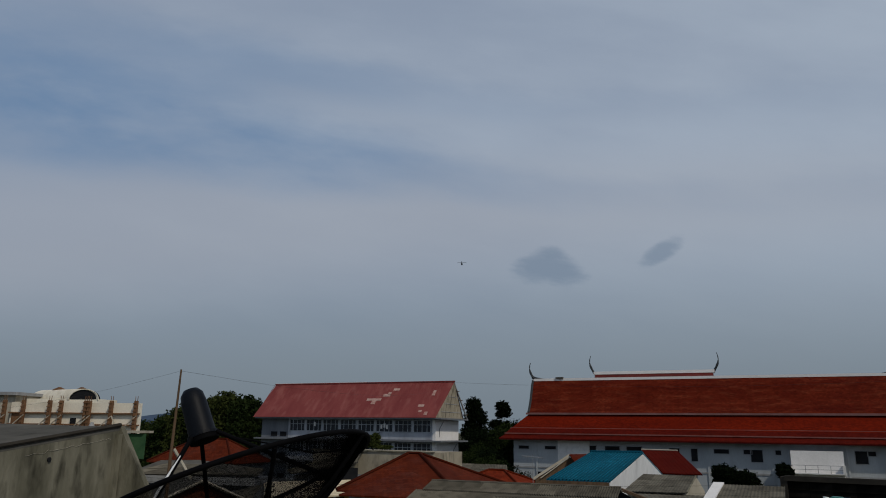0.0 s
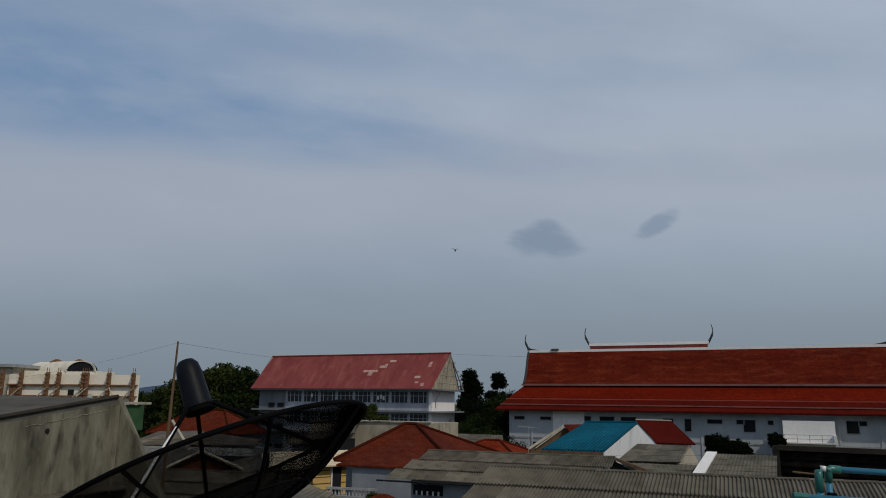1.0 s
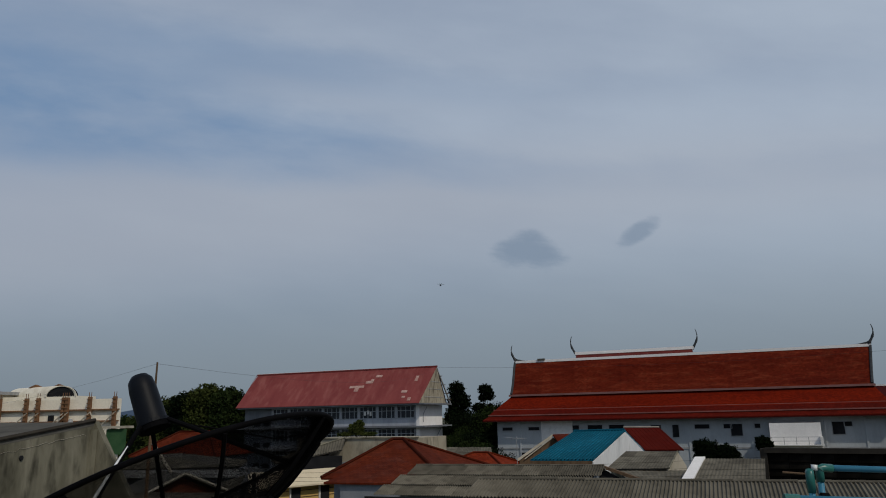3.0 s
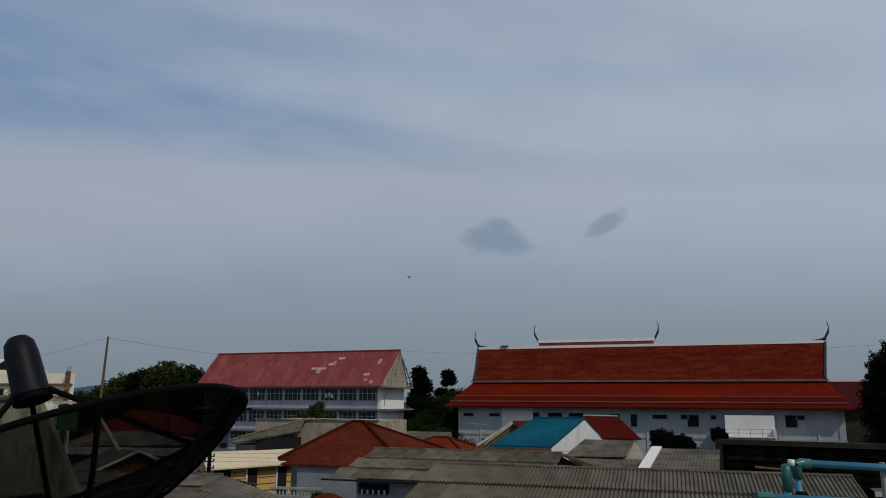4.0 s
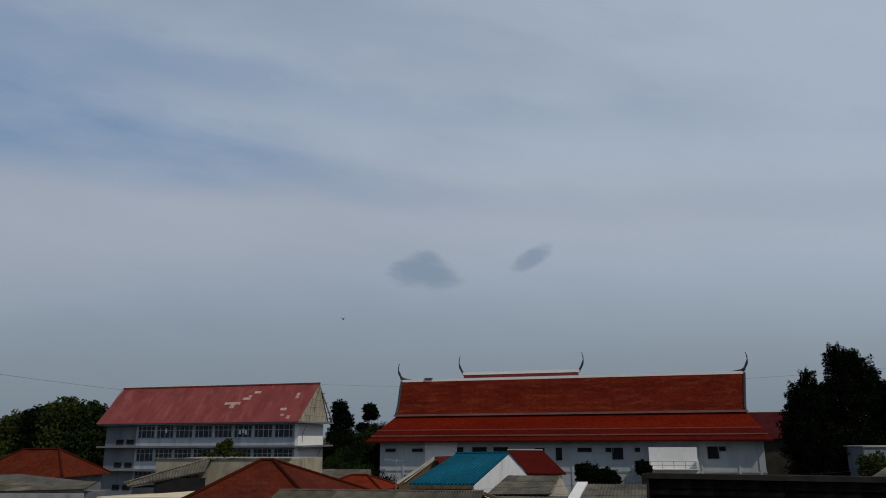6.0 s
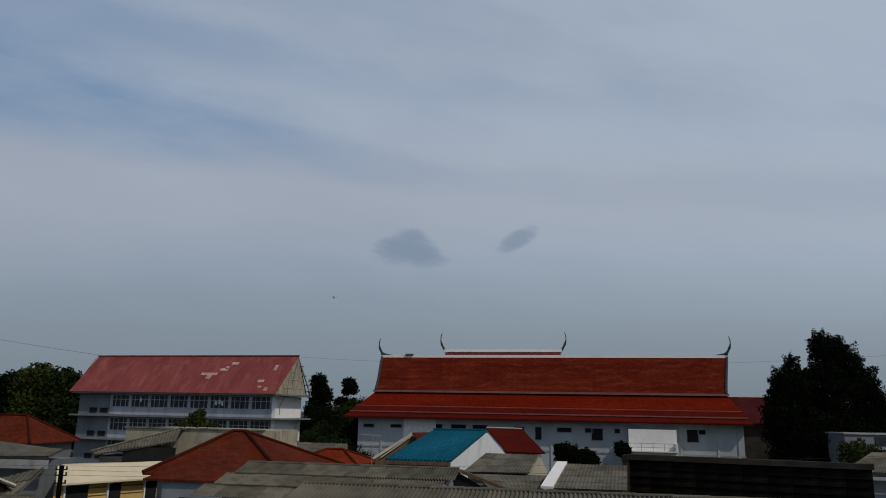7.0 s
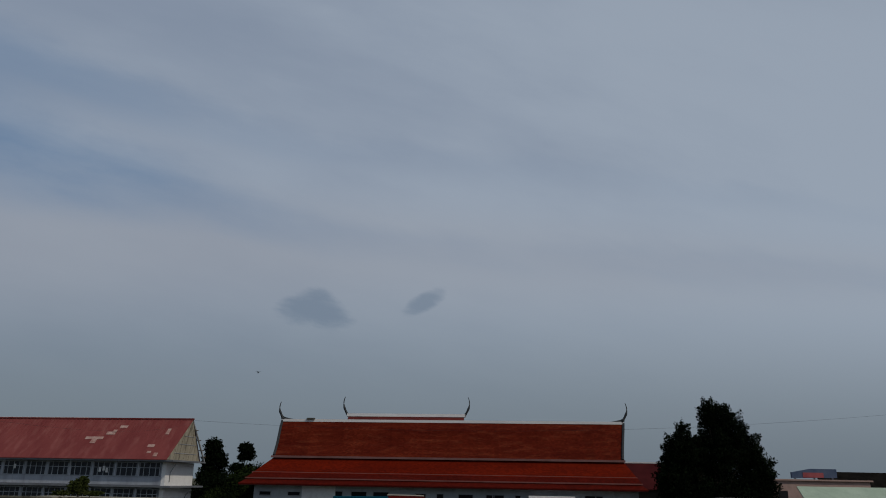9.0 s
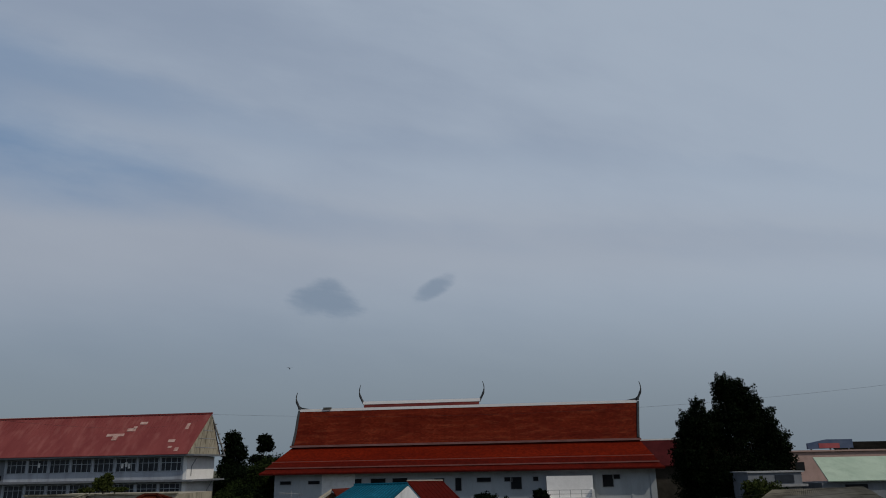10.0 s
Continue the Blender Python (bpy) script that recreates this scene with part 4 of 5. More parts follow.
    part("ridge_tiles", tubed([tl + Vector((0, 0, 0.05)), tr + Vector((0, 0, 0.05))], 0.1, 6), "teal", t)
    for k in range(17):
        f = (k + 0.5) / 17
        part("roof_roll", tubed([ll.lerp(lr, f) + Vector((0, -0.05, 0.01)), tl.lerp(tr, f) + Vector((0, 0, 0.01))], 0.055, 5), "teal", roof)
    # maroon roof beside it
    r = thing("maroon_house", 12.6, 73.0, 0, 0, "house with a dark maroon sheet roof", "house")
    mroof = part("roof", slab_poly(bmesh.new(), [(-0.3, 0, 6.27), (2.77, -1.0, 6.24), (3.4, -7.0, 4.52), (0.4, -6.0, 4.52)], 0.1), "maroon", r)
    for k in range(9):
        f = (k + 0.5) / 9
        part("sheet_rib", tubed([(-0.3 + 3.07 * f, -f, 6.28), (0.4 + 3.0 * f, -6.0 - f, 4.53)], 0.014, 5), "maroon", mroof)
    part("wall", slab_poly(bmesh.new(), [(0.2, -0.4, 4.4), (2.6, -1.2, 4.4), (3.1, -6.6, 4.4), (0.5, -5.7, 4.4)], 4.4), "blue_wall", r)
    part("ridge_cap", tubed([(-0.3, 0, 6.3), (2.77, -1.0, 6.27)], 0.08, 6), "concrete_pale", r)
    # brown gable peeping over the teal roof
    g = thing("brown_gable_house", 2.3, 71.0, 0, 0, "small house with a pale bargeboard and orange roof", "house")
    part("roof", slab_poly(bmesh.new(), [(3.3, 0.9, 5.8), (5.0, 1.8, 5.82), (4.9, -1.2, 5.15), (3.7, -1.4, 5.05)], 0.1), "orange_tile", g, "bright orange tile roof")
    part("bargeboard", slab_poly(bmesh.new(), [(-0.1, -0.1, 3.70), (3.3, 0.9, 5.82), (3.3, 1.2, 5.82), (-0.1, 0.2, 3.70)], 0.2), "concrete_pale", g)
    part("gable_wall", slab_poly(bmesh.new(), [(0.1, 0.25, 3.55), (3.3, 1.2, 5.5), (5.6, 1.9, 4.3), (5.6, 1.9, 0), (0.1, 0.25, 0)], 0.2), "wood", g, "brown timber gable")
    part("rafter", tubed([(0.6, -0.05, 3.7), (3.2, 0.85, 5.45)], 0.05, 5), "concrete_pale", g)
    # low grey roofs to the right of the teal house
    gr = thing("grey_roof_house", 9.0, 52.0, 0, 0, "low house with mouldy grey sheet roof and stained wall", "house")
    part("roof", uv_roof(bmesh.new(), [((-1.49, -0.5, 4.08), (2.25, -1.5, 4.12), (3.9, 3.0, 4.90), (0.58, 4.0, 4.93))], 0.06), "fibre_far", gr, "mouldy grey roof")
    wave_quad(gr, (-1.49, -0.5, 4.10), (2.25, -1.5, 4.14), (3.9, 3.0, 4.92), (0.58, 4.0, 4.95), 4, 3, 0.012)
    part("end_wall", slab_poly(bmesh.new(), [(2.2, -1.3, 4.02), (4.0, 3.0, 4.82), (4.95, 5.0, 3.8), (4.95, 5.0, 0), (2.2, -1.3, 0)], 0.15), "concrete_pale", gr, "stained pale wall")
    part("wall", slab_poly(bmesh.new(), [(-1.2, -0.3, 3.95), (2.1, -1.2, 3.95), (3.6, 3.0, 3.95), (0.6, 4.0, 3.95)], 3.95), "concrete", gr)
    part("verge", tubed([(2.3, -1.5, 4.15), (3.95, 3.0, 4.93)], 0.06, 6), "concrete", gr)
    part("porch_roof", uv_roof(bmesh.new(), [((-0.7, -5.5, 3.55), (2.2, -5.5, 3.6), (3.4, -1.4, 3.96), (-0.9, -0.9, 3.96))], 0.06), "fibre_far", gr)
    wave_quad(gr, (-0.7, -5.5, 3.57), (2.2, -5.5, 3.62), (3.4, -1.4, 3.98), (-0.9, -0.9, 3.98), 3, 2, 0.012)
    part("porch_post", tubed([(2.0, -5.2, 0), (2.0, -5.2, 3.55)], 0.07, 8), "concrete", gr)
    sr = thing("sheet_shed", 12.8, 46.0, 0, 0, "shed with flat grey sheet roof and white flashing", "shed")
    part("roof", uv_roof(bmesh.new(), [((-1.5, -1.5, 3.84), (2.02, -2.5, 3.86), (3.46, 1.5, 4.79), (0.2, 2.5, 4.79))], 0.06), "fibre_far", sr, "grey sheet roof")
    wave_quad(sr, (-1.5, -1.5, 3.86), (2.02, -2.5, 3.88), (3.46, 1.5, 4.81), (0.2, 2.5, 4.81), 4, 4, 0.012)
    part("flashing", slab_poly(bmesh.new(), [(-2.2, -1.45, 3.93), (-1.6, -1.6, 3.93), (0.28, 2.5, 4.93), (-0.32, 2.55, 4.93)], 0.12), "ridge_white", sr, "white metal flashing")
    part("wall", slab_poly(bmesh.new(), [(-1.3, -1.2, 3.75), (1.9, -2.1, 3.75), (3.2, 1.4, 3.75), (0.2, 2.3, 3.75)], 3.75), "concrete", sr)
    ys = thing("yard_shed", 21.4, 40.4, 0, -12, "low open shed with pale weathered fascia boards", "shed")
    part("roof", slab_poly(bmesh.new(), [(0, 0, 3.28), (8, 0, 3.28), (8, 0.7, 3.36), (0, 0.7, 3.36)], 0.05), "fibre_far", ys)
    for z in (3.02, 2.45):
        part("fascia_board", boxed(0, 8, -0.05, 0.0, z, z + 0.24), "concrete_pale", ys, "pale weathered board")
    # dark sheet stands for the shade inside the open shed
    part("recess_shade_sheet", boxed(0.1, 7.9, 0.3, 0.4, 0, 3.1), "dark", ys)
    for u in (0.1, 2.7, 5.3, 7.9):
        part("post", boxed(u - 0.06, u + 0.06, 0, 0.12, 0, 3.25), "wood", ys)
    # gable end of the middle roof
    dg = thing("dark_gable", 6.0, 41.0, -0.08, -16.3, "open dark gable end with pale bargeboards", "gable")
    # dark panel paints the shade inside the open gable
    part("gable", prism(bmesh.new(), [(-1.9, 3.6), (0, 4.85), (1.6, 4.0), (1.6, 3.0), (-1.9, 3.0)], "y", -0.1, 0.0), "dark", dg)
    part("bargeboard", slab_poly(bmesh.new(), [(-2.1, -0.25, 3.75), (0, -0.25, 5.05), (0, 0.1, 5.05), (-2.1, 0.1, 3.75)], 0.14), "concrete_pale", dg)
    part("bargeboard", slab_poly(bmesh.new(), [(0, -0.25, 5.05), (3.4, -0.25, 3.9), (3.4, 0.1, 3.9), (0, 0.1, 5.05)], 0.14), "wood", dg)
    part("post", boxed(-0.15, 0.15, -0.1, 0.1, 0, 3.2), "concrete", dg)
    # brown-red hipped house
    hp = hip_house("red_hip_house", -12.06, 54.71, -16, 8.2, 10.5, 4.0, 6.15, 3.7, "red_tile", "blue_wall", "house with a brown-red hipped tile roof", shift=-1.1, base=-0.99, size=1.13)
    part("hip_porch", uv_roof(bmesh.new(), [((1.4, -2.2, 3.95), (6.4, -2.2, 3.95), (4.3, 1.9, 5.15), (3.5, 1.9, 5.15)), ((1.4, 2.0, 4.35), (1.4, -2.2, 3.95), (3.5, 1.9, 5.15), (3.5, 2.0, 5.15)), ((6.4, -2.2, 3.95), (6.4, 2.0, 4.35), (4.3, 2.0, 5.15), (4.3, 1.9, 5.15))], 0.1), "red_tile", hp)
    part("porch_wall", boxed(2.4, 6.6, -2.0, 1.0, 0, 3.9), "blue_wall", hp)
    part("balustrade", boxed(0.6, 4.6, -3.2, -3.0, 1.6, 2.3), "slab", hp)
    # cream house
    ch = thing("cream_house", -17.17, 59.2, -1.52, 48, "yellow house under a plain cream sheet parapet", "house", size=1.2)
    part("roof", slab_poly(bmesh.new(), [(-1.7, -0.55, 3.42), (5.6, -0.55, 3.42), (6.95, 0.75, 4.28), (-1.1, 0.75, 4.28)], 0.05), "cream", ch, "steep plain cream sheet roof")
    part("flat_top", slab_poly(bmesh.new(), [(-1.0, 0.74, 4.22), (6.9, 0.74, 4.22), (6.9, 4, 4.1), (0.9, 4, 4.1)], 0.12), "cream", ch)
    part("wall", slab_poly(bmesh.new(), [(-1.5, 0, 3.5), (6.8, 0, 3.5), (6.8, 4, 3.5), (0.9, 4, 3.5)], 3.5), "yellow", ch, "mustard yellow wall")
    for u, w in ((-0.9, 1.3), (1.6, 0.75), (3.9, 0.75), (5.6, 0.8)):
        d = part("doorway", boxed(u, u + w, -0.08, 0.0, 0.4, 3.2), "dark", ch, "open doorway, inner shade as a dark panel")
        part("door_frame", boxed(u - 0.09, u, -0.12, 0.0, 0.4, 3.4), "trim_white", d)
    for k in range(7):
        part("clapboard", boxed(-1.4, 6.8, -0.03, 0.0, 0.5 + k * 0.42, 0.54 + k * 0.42), "wood", ch)
    part("fascia", boxed(-1.65, 5.6, -0.58, -0.54, 3.33, 3.42), "cream", ch)
    bl = thing("balustrade", -11.68, 51.16, -1.37, -10, "grey concrete balustrade with turned posts", "balustrade", size=1.18)
    part("rail", boxed(0, 3.0, 0, 0.2, 2.8, 2.92), "slab", bl)
    part("plinth", boxed(0, 3.0, 0, 0.25, 0, 2.2), "concrete", bl)
    for k in range(14):
        part("baluster", tubed([(0.12 + k * 0.21, 0.1, 2.2), (0.12 + k * 0.21, 0.1, 2.45), (0.12 + k * 0.21, 0.1, 2.8)], [0.035, 0.07, 0.035], 6), "slab", bl)
    lr = thing("small_red_porch", -8.15, 46.45, -1.14, -16, "small low porch with a brown tiled hip roof", "porch", size=1.15)
    part("roof", uv_roof(bmesh.new(), [((-0.4, -1.2, 2.3), (2.4, -1.2, 2.3), (1.2, 0, 3.0), (0.8, 0, 3.0)), ((2.4, -1.2, 2.3), (2.4, 1.2, 2.3), (1.2, 0.1, 3.0), (1.2, 0, 3.0)), ((-0.4, 1.2, 2.3), (-0.4, -1.2, 2.3), (0.8, 0, 3.0), (0.8, 0.1, 3.0))], 0.08), "red_tile", lr)
    part("post_block", boxed(0, 2.0, -0.8, 0.8, 0, 2.25), "blue_wall", lr)
    tree(-7.6, 46.5, [(0, 0, 1.8, 0.6, 0.5, 0.5), (0.5, 0, 1.5, 0.6, 0.5, 0.5)], 1.4, 0.06, 1500, 0.14, "leaf", "bushy palm beside the porch", 33, "plant", "garden_plant")
    # concrete box building with plants on top
    cb = thing("concrete_block", -17.71, 69.85, -0.99, -18, "raw pale concrete block building with plants on its roof", "building", size=1.13)
    part("wall", boxed(-0.2, 10.5, 0, 6, 0, 6.05), "block_concrete", cb)
    # shade under the lean-to as a dark sheet on the wall
    part("recess_shade", boxed(0.0, 4.0, -0.08, 0, 0, 4.3), "dark", cb)
    part("lean_roof", slab_poly(bmesh.new(), [(0.0, -3.0, 4.6), (4.1, -3.0, 4.6), (4.1, -0.05, 5.9), (0.0, -0.05, 4.9)], 0.08), "fibre_far", cb, "lean-to sheet roof")
    part("coping", boxed(-0.3, 10.6, -0.1, 0.15, 6.05, 6.15), "concrete", cb)
    tree(-12.5, 70.4, [(0, 0, 6.65, 0.75, 0.6, 0.55), (0.3, 0, 7.1, 0.4, 0.4, 0.35), (1.2, -0.5, 6.2, 0.8, 0.3, 0.16), (-1.0, -0.5, 6.2, 0.7, 0.3, 0.18)], 6.2, 0.08, 3500, 0.11, "leaf", "green plants growing on the concrete roof", 31, "plant", "roof_plant")
    # lean-to roofs further left
    ls = thing("lean_shed", -29.11, 65.84, -0.76, -8, "low shed with a patched grey sheet roof and pale fascia", "shed", size=1.1)
    part("roof", slab_poly(bmesh.new(), [(-3.0, -2.4, 4.1), (8.2, -2.4, 4.3), (7.4, 0.6, 4.6), (0.6, 2.4, 5.1), (-3.0, 2.4, 5.0)], 0.1), "fibre_far", ls)
    wave_quad(ls, (-3.0, -2.4, 4.12), (8.2, -2.4, 4.32), (7.4, 0.6, 4.64), (-1.2, 1.0, 4.86), 8, 2)
    part("fascia", boxed(-3.0, 8.2, -2.5, -2.38, 3.55, 4.1), "slab", ls)
    part("wall", boxed(-2.6, 7.6, -1.6, 2, 0, 4.0), "grey_wall", ls)
    l2 = thing("lean_shed", -20.76, 64.2, -0.99, 0, "low shed with a sloping grey roof and dark front", "shed", size=1.13)
    part("roof", slab_poly(bmesh.new(), [(1.8, 0.5, 4.63), (7.1, 2.0, 6.15), (6.8, 4.6, 6.0), (1.8, 2.6, 4.5)], 0.06), "fibre_far", l2)
    part("front_roof", slab_poly(bmesh.new(), [(1.9, 0.5, 4.58), (7.1, 1.9, 6.1), (7.1, 0.8, 5.3), (2.2, 0.1, 4.42)], 0.06), "fibre_far", l2)
    wave_quad(l2, (2.2, 0.1, 4.44), (7.1, 0.8, 5.32), (7.1, 1.9, 6.12), (1.9, 0.5, 4.60), 4, 1)
    part("roof_edge", tubed([(1.8, 0.45, 4.65), (7.1, 1.95, 6.2)], 0.06, 6), "concrete", l2)
    part("wall", boxed(2.2, 7.0, 1.0, 4, 0, 4.3), "grey_wall", l2)
    # shade on the front is painted as a dark sheet
    part("front_wall", boxed(3.8, 7.1, 0.6, 1.0, 0, 4.9), "dark", l2, "front sheet coloured dark as shade")
    fr = sheet_roof("front_sheet_roof", -16.4, 31.0, -10, 8.6, 8.0, 4.85, 1.6, 6, 0.127, 0.022, 6, "low weathered grey sheet roof in front of the yellow house", 3.0, "grey_wall")
    part("hip_slope", slab_poly(bmesh.new(), [(8.4, 0.0, 4.86), (8.4, -8.0, 3.27), (13.6, -8.0, 3.27), (13.6, -2.4, 3.9)], 0.05), "fibre_far", fr)
    wave_quad(fr, (8.4, -8.0, 3.29), (13.6, -8.0, 3.29), (13.6, -2.4, 3.92), (8.4, 0.0, 4.88), 4, 5)
    part("hip_wall", boxed(8.0, 12.8, -7.0, -2.6, 0, 3.3), "grey_wall", fr)
    lg = thing("lean_roof", -19.09, 46.48, -1.52, 0, "small grey lean-to roof beside the yellow house", "roof", size=1.2)
    part("roof", slab_poly(bmesh.new(), [(-0.4, 1.0, 3.85), (3.1, 1.5, 4.8), (3.2, -1.0, 4.0), (0.4, -1.5, 3.55)], 0.06), "fibre_far", lg)
    wave_quad(lg, (0.4, -1.5, 3.57), (3.2, -1.0, 4.02), (3.1, 1.5, 4.82), (-0.4, 1.0, 3.87), 3, 2)
    part("wall", boxed(0.5, 2.8, -0.8, 0.8, 0, 3.7), "grey_wall", lg)
    # red roofs beyond, left
    hip_house("red_roof_house", -39.2, 80.6, -12, 10.6, 8, 4.1, 6.5, 3.4, "red_tile", "grey_wall", "house with an orange-brown hipped tile roof")
    bb = gable_house("brown_brick_house", -22.5, 46.0, -50, 5, 5, 3.6, 4.7, "fibre_far", "brick_red", "red-brown timber house under a grey sheet gable roof", 0.4)
    for a, b in (((5.05, 0, 3.62), (5.05, 2.5, 4.72)), ((5.05, 2.5, 4.72), (5.05, 5, 3.62))):
        part("bargeboard", tubed([a, b], 0.09, 4), "concrete_pale", bb, "pale weathered bargeboard")
    hip_house("small_red_house", -5.2, 75.5, -18, 6.4, 6.0, 2.9, 4.0, 2.4, "orange_tile", "grey_wall", "small house with a bright orange tile roof")
    gy = thing("grey_sheet_house", -8.6, 81.0, -0.9, -18, "low house with a faded grey sheet roof", "house")
    part("roof", uv_roof(bmesh.new(), [((0, 0, 4.3), (9.0, 0, 4.3), (7.5, 4, 5.2), (0, 4, 5.2))], 0.08), "fibre_far", gy)
    wave_quad(gy, (0, 0, 4.32), (9.0, 0, 4.32), (7.5, 4, 5.22), (0, 4, 5.22), 6, 2)
    part("wall", boxed(0.3, 8.0, 0.6, 6, 0, 4.2), "grey_wall", gy)
    # right side
    wb = thing("white_annex", 41.7, 66.0, 0, -3, "small flat-roofed white annex under the large tree", "building")
    part("wall", boxed(0, 5.2, 0, 2.6, 0, 6.4), "grey_wall", wb)
    part("roof_slab", boxed(-0.1, 5.4, -0.15, 2.8, 6.4, 6.52), "slab", wb)
    part("window", boxed(2.6, 4.4, -0.06, 0, 5.5, 6.2), "glass", wb)
    part("ledge", boxed(1.6, 5.4, -0.5, 0, 5.2, 5.4), "slab", wb)
    gh = thing("grey_gable_house", 33.0, 52.0, 0, -12, "low house with grey sheet roof and white gutter", "house")
    part("roof", uv_roof(bmesh.new(), [((-1.4, -1.6, 4.45), (9.0, -1.6, 4.1), (9.0, 3.2, 5.5), (2.4, 3.2, 5.4))], 0.1), "fibre_far", gh)
    wave_quad(gh, (-1.4, -1.6, 4.47), (9.0, -1.6, 4.12), (9.0, 3.2, 5.52), (2.4, 3.2, 5.42), 6, 3)
    part("wall", boxed(-0.4, 8.6, -1.0, 5, 0, 4.1), "blue_wall", gh)
    part("gutter", boxed(-1.0, 9.0, -1.8, -1.62, 3.95, 4.15), "slab", gh)
    pk = thing("pink_building", 67.8, 95.5, 0, -6, "dull pink concrete building with a rooftop sign board", "building")
    part("wall", boxed(0, 14, 0, 8, 0, 8.4), "pink", pk)
    for u in (0.6, 4.6):
        part("window", boxed(u, u + 1.3, -0.06, 0, 6.0, 7.1), "dark", pk)
        part("window", boxed(u, u + 1.3, -0.06, 0, 3.4, 4.5), "dark", pk)
    part("roof_slab", boxed(-0.3, 14.3, -0.3, 8.3, 8.4, 8.6), "pink", pk)
    sg = part("sign_board", prism(bmesh.new(), [(3.4, 8.75), (10.0, 8.85), (10.0, 10.0), (6.2, 10.0), (3.4, 9.5)], "y", 1.0, 1.3), "sign_blue", pk, "faded blue and red sign board")
    part("sign_panel", boxed(5.0, 8.0, 0.95, 1.0, 8.85, 9.5), "sign_red", sg)
    for u in (4.0, 6.8, 9.5):
        part("post", boxed(u, u + 0.15, 1.3, 1.5, 8.6, 9.6), "slab", pk)
    dk = thing("dark_roof_building", 76.8, 97.0, 0, -6, "long low building with a dark roof", "building")
    part("roof", slab_poly(bmesh.new(), [(0, -1, 7.6), (30, -1, 7.6), (30, 3, 9.75), (0.3, 3, 9.75)], 0.15), "black_tile", dk)
    part("wall", boxed(0.5, 29, 0, 6, 0, 7.5), "pink", dk)
    gs = thing("green_roof_house", 49.8, 66.0, 0, -4, "house with a pale green sheet roof", "house")
    part("roof", slab_poly(bmesh.new(), [(0, 0, 5.55), (18, 0, 5.55), (18, 4.2, 7.65), (1.6, 4.2, 7.65)], 0.1), "green_sheet", gs, "pale green sheet roof")
    part("wall", boxed(-0.3, 17, 0.6, 5, 0, 5.4), "grey_wall", gs)
    part("window", boxed(2.0, 4.2, 0.54, 0.6, 4.3, 5.2), "dark", gs)


